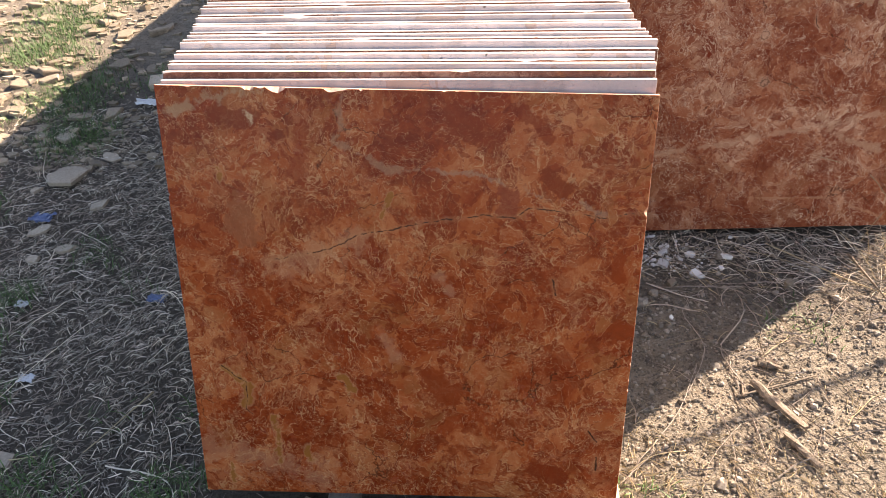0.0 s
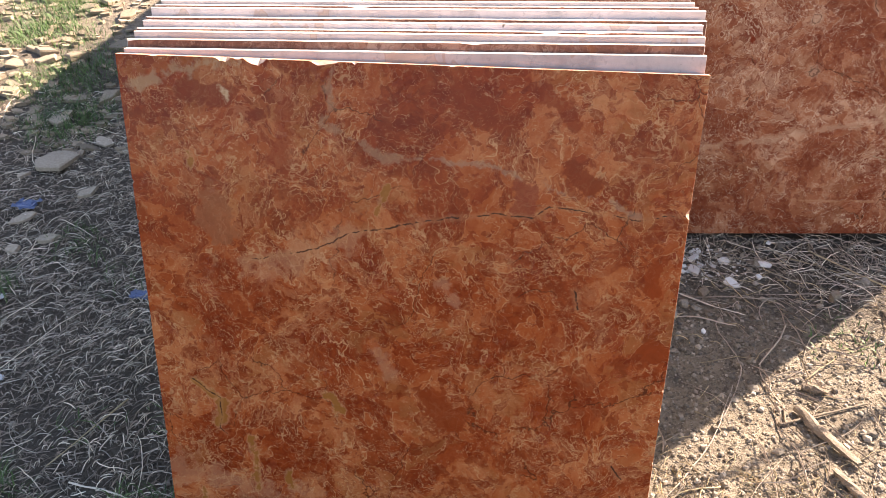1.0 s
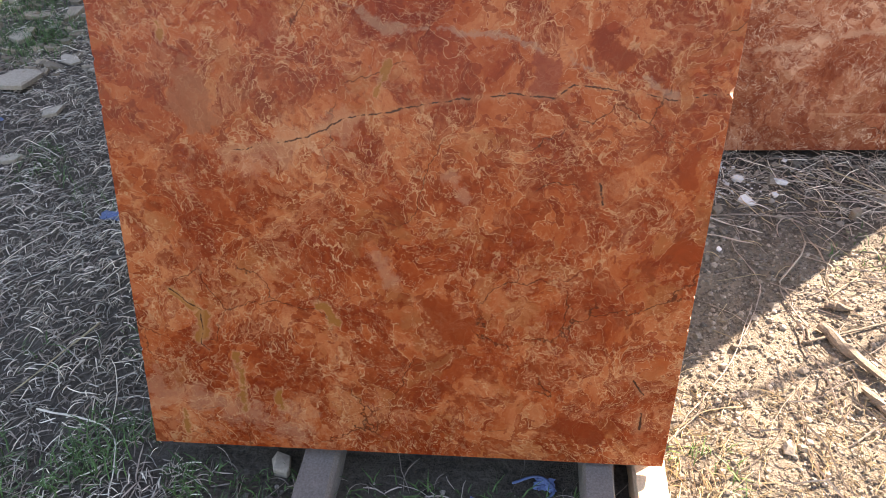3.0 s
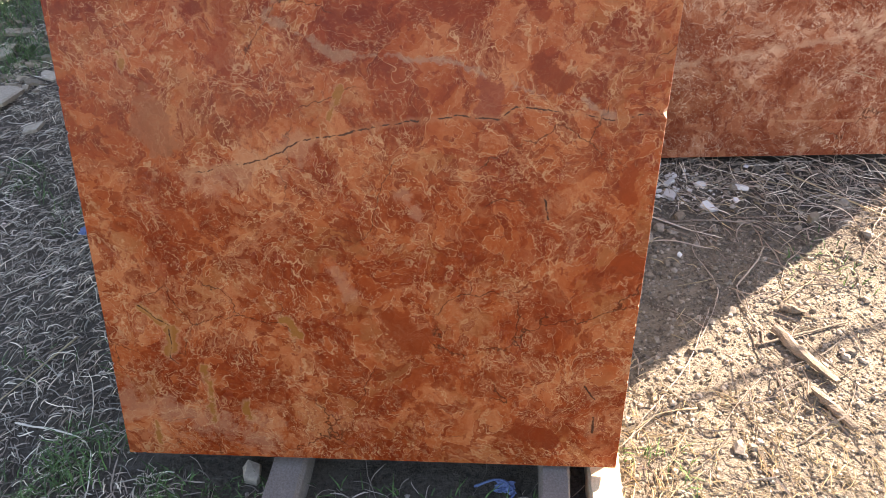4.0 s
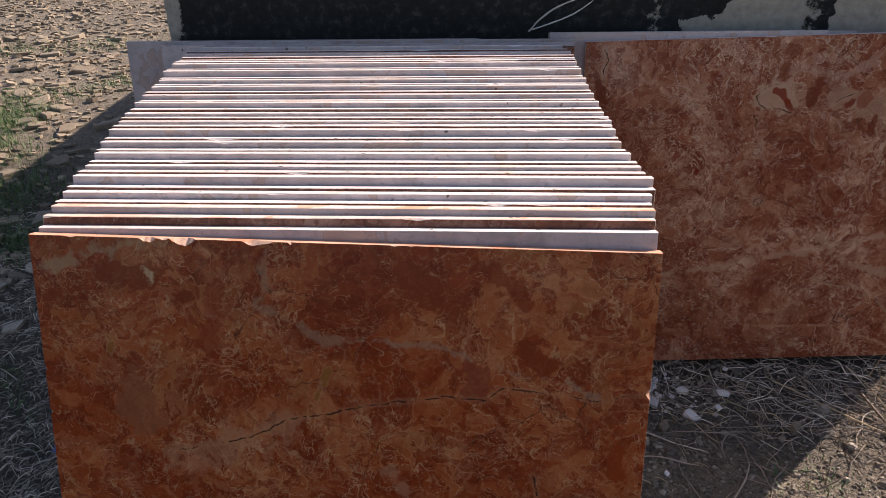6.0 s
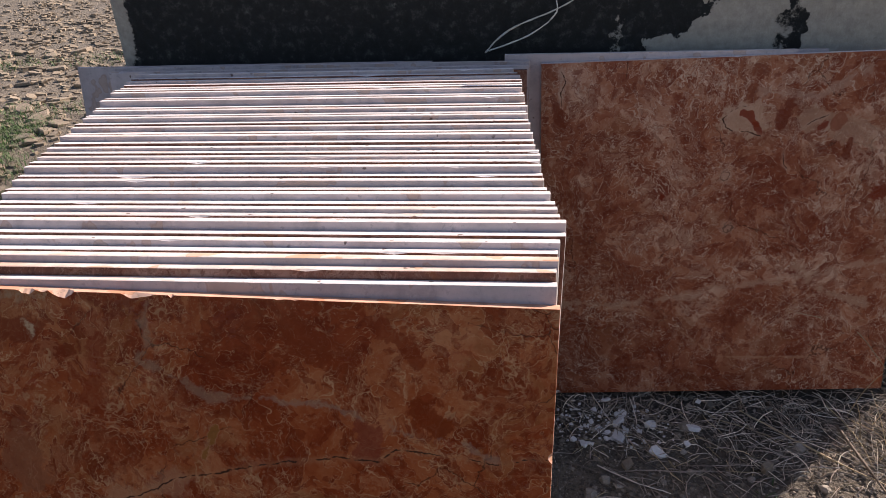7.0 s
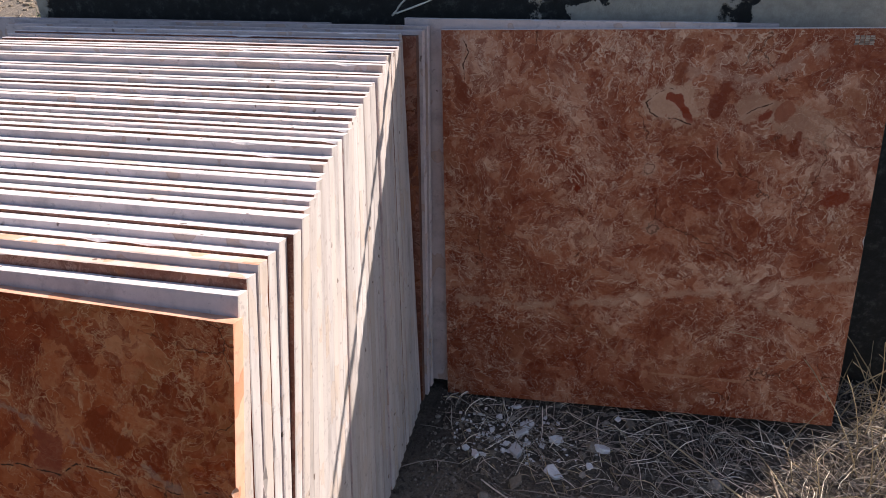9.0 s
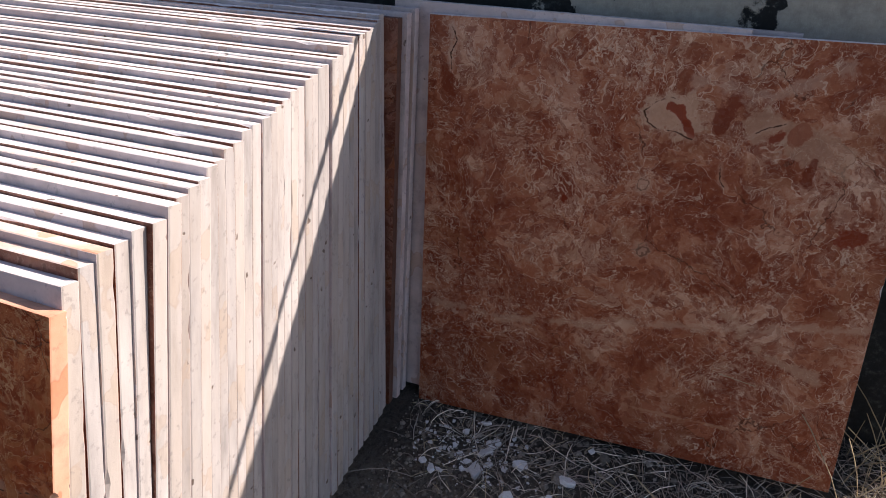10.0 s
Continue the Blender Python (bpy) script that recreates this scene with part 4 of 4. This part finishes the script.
scatter("dry_straw", 22000, (-1.7, 0.10, -0.5, 2.2), M_DARK, strand(0.034, 0.0012, 0.006), "matted grey dead grass beside the stack", 16,
        lambda x, y, r: not blocked(x, y))
scatter("dry_straw", 19000, (-1.7, 0.10, -0.5, 2.2), M_DEAD, strand(0.032, 0.0011, 0.008), "matted grey dead grass beside the stack", 6,
        lambda x, y, r: not blocked(x, y) and clump(x, y, 8.0) + r.uniform(-0.5, 0.5) > -0.2 + 0.5 * max(0.0, 0.25 - y))
scatter("dry_straw", 900, (0.0, 0.95, -0.45, 0.1), M_DARK, strand(0.05, 0.0011, 0.008), "dead grass before the timbers", 7, open_ground)
scatter("dry_straw", 3800, (0.86, 1.7, -0.35, 0.30), M_STRAW, strand(0.035, 0.0009, 0.008), "short pale straw in the sun", 8,
        lambda x, y, r: not blocked(x, y) and y + 0.2 * (x - 0.9) + r.uniform(-0.16, 0.10) < 0.17)


def chip_flake(rnd, x, y, z):
    v, f = small_flake(rnd, 0, 0, 0.012)
    k = rnd.uniform(0.12, 0.36)
    return [(x + a * k, y + b * k, z + c * k) for a, b, c in v], f


scatter("white_crumbs", 150, (0.93, 1.30, 0.82, 1.06), M_WHITE, chip_flake, "small white broken stone bits on soil", 37,
        lambda x, y, r: math.hypot((x - 1.06) / 0.20, (y - 0.95) / 0.10) < r.uniform(0.2, 1.1))
scatter("white_crumbs", 750, (0.93, 1.25, 0.82, 1.04), M_WHITE, pebble, "white stone crumbs on dark soil", 15,
        lambda x, y, r: math.hypot((x - 1.06) / 0.16, (y - 0.94) / 0.09) < r.uniform(0.3, 1.1))
scatter("green_grass", 60000, (-2.2, 0.05, -0.5, 3.2), M_GRASS, blade(0.036), "tufts of short green grass among dead stalks", 9,
        lambda x, y, r: not blocked(x, y) and clump(x, y, 14.0, 2.6) + r.uniform(-0.14, 0.14) > 0.33)
scatter("green_grass", 7000, (-0.2, 1.0, -0.4, 0.10), M_GRASS, blade(0.028), "short green grass before the timbers", 10,
        lambda x, y, r: not blocked(x, y) and clump(x, y, 3.0, 5.0) + r.uniform(-0.2, 0.2) > 0.0)
scatter("green_grass", 16000, (-3.2, -0.6, 2.2, 4.6), M_GRASS, blade(0.06), "green tufts on the stony bank", 12,
        lambda x, y, r: clump(x, y, 21.0, 1.7) + r.uniform(-0.12, 0.12) > 0.18)
TUFTS = [(-2.05, 3.3, 0.30), (-1.85, 2.95, 0.22), (-1.25, 1.75, 0.22), (-1.45, 2.1, 0.25), (-1.0, 2.3, 0.2), (-0.95, 0.72, 0.11), (-0.5, 0.02, 0.14), (-0.33, -0.1, 0.14), (-0.13, 0.0, 0.10), (-2.1, 3.2, 0.35), (-1.9, 2.6, 0.2), (-0.1, 0.3, 0.08), (-0.8, 0.30, 0.10)]
scatter("green_grass", 90000, (-2.4, 0.0, -0.3, 3.5), M_GRASS, blade(0.05), "dense dark green grass tufts among straw", 36,
        lambda x, y, r: not blocked(x, y) and any(math.hypot(x - a, y - b) < c * r.uniform(0.2, 1.1) for a, b, c in TUFTS))
scatter("green_grass", 260, (1.25, 1.6, 0.5, 0.78), M_GRASS, blade(0.03), "thin green tuft on dry soil", 13,
        lambda x, y, r: math.hypot(x - 1.40, y - 0.64) < r.uniform(0.03, 0.13))


scatter("dry_stalks", 480, (-1.6, 0.0, -0.4, 2.0), M_DEAD, strand(0.12, 0.0011, 0.014), "long loose dead stalks on the grass", 31, open_ground)
scatter("dry_stalks", 90, (0.92, 1.5, 0.05, 0.85), M_DARK, strand(0.15, 0.0016, 0.012), "long thin grey stalks on the soil", 32, open_ground)
scatter("dry_stalks", 45, (1.15, 1.9, 0.10, 0.85), M_STRAW, strand(0.13, 0.0011, 0.008), "long loose straw on sunlit soil", 33, open_ground)
scatter("soil_crumbs", 9000, (0.88, 2.1, -0.3, 1.2), M_CRUMB, pebble, "crumbs of dry earth", 34, open_ground)


# tall dry weeds past the end of the slabs
def weed(rnd, x, y, z):
    n, h, a = 6, rnd.uniform(0.12, 0.42), rnd.uniform(0, 6.3)
    lean, curl = rnd.uniform(0.1, 0.6), rnd.uniform(-0.4, 0.4)
    path = []
    px, py, pz = x, y, z - 0.01
    for k in range(n):
        path.append((px, py, max(pz, z)))
        px += math.cos(a) * lean * h / n * (1 + k * 0.5)
        py += math.sin(a) * lean * h / n * (1 + k * 0.5)
        pz += h / n * (1 - 0.12 * k * lean)
        a += curl / n
    return tube(path, [0.0016 * (1 - 0.6 * k / n) * rnd.uniform(0.7, 1.3) for k in range(n)], 3)


scatter("dry_weeds", 900, (1.66, 2.7, 0.55, 1.9), M_STRAW, weed, "tangle of tall dry grass stalks beyond the slabs", 14,
        lambda x, y, r: (x > 1.80 or y < 1.02) and not (x < 2.04 and y > 1.25) and (x - 1.66) + (y - 0.6) * 0.5 + r.uniform(-0.25, 0.2) > 0.28)


# ---- twigs, wires and litter ----
def stick(name, points, r0, r1, mat, label, category, seed=1, knots=0.0):
    rnd = random.Random(seed)
    pts, n = [], 7
    path = [Vector(p) for p in points]
    for i in range(len(path) - 1):
        a, b = path[i], path[i + 1]
        before, behind = path[max(i - 1, 0)], path[min(i + 2, len(path) - 1)]
        for k in range(n):
            f = k / n
            bend = ((2 * a) + (b - before) * f + (2 * before - 5 * a + 4 * b - behind) * f * f + (3 * a - before - 3 * b + behind) * f ** 3) * 0.5
            pts.append(bend + Vector((rnd.uniform(-1, 1), rnd.uniform(-1, 1), rnd.uniform(-0.5, 0.5))) * knots)
    pts.append(path[-1])
    radii = [(r0 + (r1 - r0) * i / (len(pts) - 1)) * (1 + (rnd.uniform(-0.25, 0.3) if knots else 0)) for i in range(len(pts))]
    v, f = tube(pts, radii, 7)
    return tagged(link(name, v, f, mat, smooth=True), label, category)


def driftwood(points, wide, flat, label, seed):
    """A split, twisted piece of weathered wood, broad and flat, tapering to ragged ends."""
    rnd = random.Random(seed)
    path, rings, sides = [Vector(p) for p in points], 18, 9
    verts, faces = [], []
    for i in range(rings):
        f = i / (rings - 1)
        q = f * (len(path) - 1)
        k = min(int(q), len(path) - 2)
        c = path[k].lerp(path[k + 1], q - k)
        along = (path[-1] - path[0]).normalized()
        across = along.cross(Vector((0, 0, 1))).normalized()
        w = wide * (0.22 + 0.78 * math.sin(math.pi * min(0.12 + f * 0.80, 1.0)) ** 0.8) * rnd.uniform(0.85, 1.15)
        twist = 0.9 * math.sin(f * 3.0 + seed)
        for s in range(sides):
            a = 2 * math.pi * s / sides
            r = 1 + 0.28 * noise.noise((math.cos(a) * 2, math.sin(a) * 2 + seed, f * 7)) + (0.18 if s in (2, 6) else 0)
            u, v = math.cos(a) * w * r, math.sin(a) * flat * r
            verts.append(c + across * (u * math.cos(twist) - v * math.sin(twist)) + Vector((0, 0, max(u * math.sin(twist) * 0.5 + v * math.cos(twist), -0.012))))
    for i in range(rings - 1):
        for s in range(sides):
            a, b = i * sides + s, i * sides + (s + 1) % sides
            faces.append((a, b, b + sides, a + sides))
    faces += [tuple(range(sides))[::-1], tuple(range((rings - 1) * sides, rings * sides))]
    return tagged(link("branch_stub", verts, faces, M_BARK), label, "branch")


def on_ground(pts, lift):
    return [(x, y, ground_z(x, y) + lift) for x, y in pts]


driftwood(on_ground([(1.222, 0.41), (1.255, 0.345), (1.308, 0.268)], 0.012), 0.013, 0.009, "thick weathered broken branch on sunlit soil", 2)
driftwood(on_ground([(1.255, 0.25), (1.282, 0.205), (1.308, 0.16)], 0.009), 0.010, 0.008, "short split piece of dry wood on soil", 5)
driftwood(on_ground([(1.25, 0.475), (1.30, 0.46)], 0.008), 0.010, 0.008, "small gnarled lump of dry wood", 8)
stick("twig", on_ground([(1.175, 0.357), (1.28, 0.40), (1.38, 0.44)], 0.006), 0.0035, 0.002, M_BARK, "thin straight dry twig on the soil", "twig", 4, 0.0008)
stick("twig", on_ground([(1.19, 0.36), (1.20, 0.42)], 0.005), 0.003, 0.002, M_BARK, "short dry twig on sunlit soil", "twig", 5, 0.0006)
stick("twig", on_ground([(0.89, 0.10), (0.93, 0.165), (1.03, 0.30), (1.10, 0.46)], 0.006), 0.0016, 0.0009, M_DARK, "long curved grey stalk on the soil", "twig", 7, 0.0015)
stick("twig", on_ground([(1.03, 0.19), (0.96, 0.175), (0.90, 0.13)], 0.006), 0.0016, 0.0010, M_STRAW, "curved pale stalk on sunlit soil", "twig", 8, 0.001)
stick("twig", on_ground([(1.06, 0.36), (1.13, 0.52), (1.10, 0.66), (1.13, 0.72)], 0.005), 0.0014, 0.0008, M_DARK, "thin curved grey stalk on shaded soil", "twig", 9, 0.0015)
stick("twig", on_ground([(1.20, 0.40), (1.17, 0.52), (1.23, 0.62)], 0.005), 0.0014, 0.0008, M_DARK, "thin curved grey stalk on shaded soil", "twig", 10, 0.0015)
stick("twig", on_ground([(1.02, 0.80), (1.10, 0.75), (1.18, 0.72)], 0.006), 0.002, 0.001, M_DEAD, "straight grey stalk on shaded soil", "twig", 11, 0.0008)
stick("twig", on_ground([(1.40, 1.00), (1.60, 0.82), (1.75, 0.70)], 0.012), 0.0022, 0.0012, M_STRAW, "long straight dry stalk", "twig", 12, 0.001)
stick("twig", on_ground([(1.62, 0.95), (1.66, 0.70)], 0.016), 0.0035, 0.002, M_BARK, "dry upright twig in the grass", "twig", 13, 0.001)
stick("twig", on_ground([(-0.75, 0.22), (-0.62, 0.13), (-0.50, 0.13)], 0.012), 0.0022, 0.0015, M_STRAW, "bent pale stalk on dead grass", "twig", 14, 0.001)
stick("twig", on_ground([(-0.05, 0.62), (-0.22, 0.60), (-0.33, 0.42)], 0.03), 0.002, 0.001, M_DEAD, "curved dead stalk in matted grass", "twig", 15, 0.002)
stick("twig", on_ground([(-0.02, 0.70), (-0.24, 0.55)], 0.03), 0.002, 0.001, M_DEAD, "straight dead stalk in matted grass", "twig", 16, 0.001)
stick("twig", on_ground([(-0.30, 0.10), (-0.12, 0.05), (-0.06, -0.08)], 0.012), 0.002, 0.001, M_DEAD, "curved dead stalk in matted grass", "twig", 17, 0.001)
stick("twig", on_ground([(-0.28, 0.33), (-0.38, 0.14)], 0.012), 0.002, 0.0012, M_STRAW, "straight pale stalk in matted grass", "twig", 18, 0.001)

stick("wire", [(0.74, 1.262, 0.90), (0.80, 1.258, 0.955), (0.92, 1.255, 1.005), (0.99, 1.25, 1.05)], 0.0022, 0.0018, M_WIRE, "thin pale bent wire above the slabs", "wire", 20, 0.0008)
stick("wire", [(0.75, 1.262, 0.905), (0.85, 1.25, 0.945), (0.91, 1.25, 0.995), (0.90, 1.26, 1.05)], 0.0018, 0.0018, M_WIRE, "thin pale bent wire above the slabs", "wire", 21, 0.0008)
stick("branch", [(1.05, 1.30, 1.235), (1.47, 1.27, 1.225), (1.86, 1.27, 1.20), (2.02, 1.28, 1.19), (2.8, 1.74, 1.28), (3.3, 2.0, 1.30)], 0.008, 0.008, M_BARK, "thin dry branch lying along the wall top", "branch", 22, 0.004)


def crumple(name, x, y, size, mat, label, seed):
    """A crushed scrap of film: a folded, wrinkled sheet."""
    rnd = random.Random(seed)
    n = 9
    verts, faces = [], []
    for j in range(n):
        for i in range(n):
            u, v = i / (n - 1) - 0.5, j / (n - 1) - 0.5
            q = Vector((u * 7 + seed, v * 7, seed))
            verts.append((x + size * (u + 0.25 * noise.noise(q)), y + size * 0.7 * (v + 0.25 * noise.noise(q + Vector((5, 0, 0)))),
                          ground_z(x, y) + 0.006 + size * 0.30 * abs(noise.noise(q * 1.4 + Vector((0, 9, 0))))))
    for j in range(n - 1):
        for i in range(n - 1):
            faces.append((j * n + i, j * n + i + 1, (j + 1) * n + i + 1, (j + 1) * n + i))
    ob = link(name, verts, faces, mat)
    ob.modifiers.new("thickness", "SOLIDIFY").thickness = 0.0006
    return tagged(ob, label, "litter")


stick("cable", on_ground([(0.55, -0.02), (0.63, -0.035), (0.69, 0.0), (0.665, 0.03), (0.62, 0.015)], 0.008), 0.0022, 0.0022, M_BLUE, "short loop of dark blue cable on the ground", "cable", 23, 0.0005)
crumple("plastic_scrap", -0.45, 0.73, 0.055, M_BLUE, "crumpled blue plastic scrap in dead grass", 3)
crumple("plastic_scrap", -1.08, 1.17, 0.08, M_BLUE, "faded blue plastic scrap in grass", 4)
crumple("plastic_scrap", -0.89, 0.71, 0.04, M_BAG, "small pale plastic scrap in grass", 5)
crumple("plastic_scrap", -0.70, 0.41, 0.045, M_BAG, "small white crumpled scrap", 6)
crumple("plastic_bag", -1.05, 2.05, 0.10, M_BAG, "crumpled white plastic bag between stones", 7)
crumple("plastic_scrap", 0.675, 0.015, 0.035, M_BLUE, "dark blue scrap between the timbers", 8)
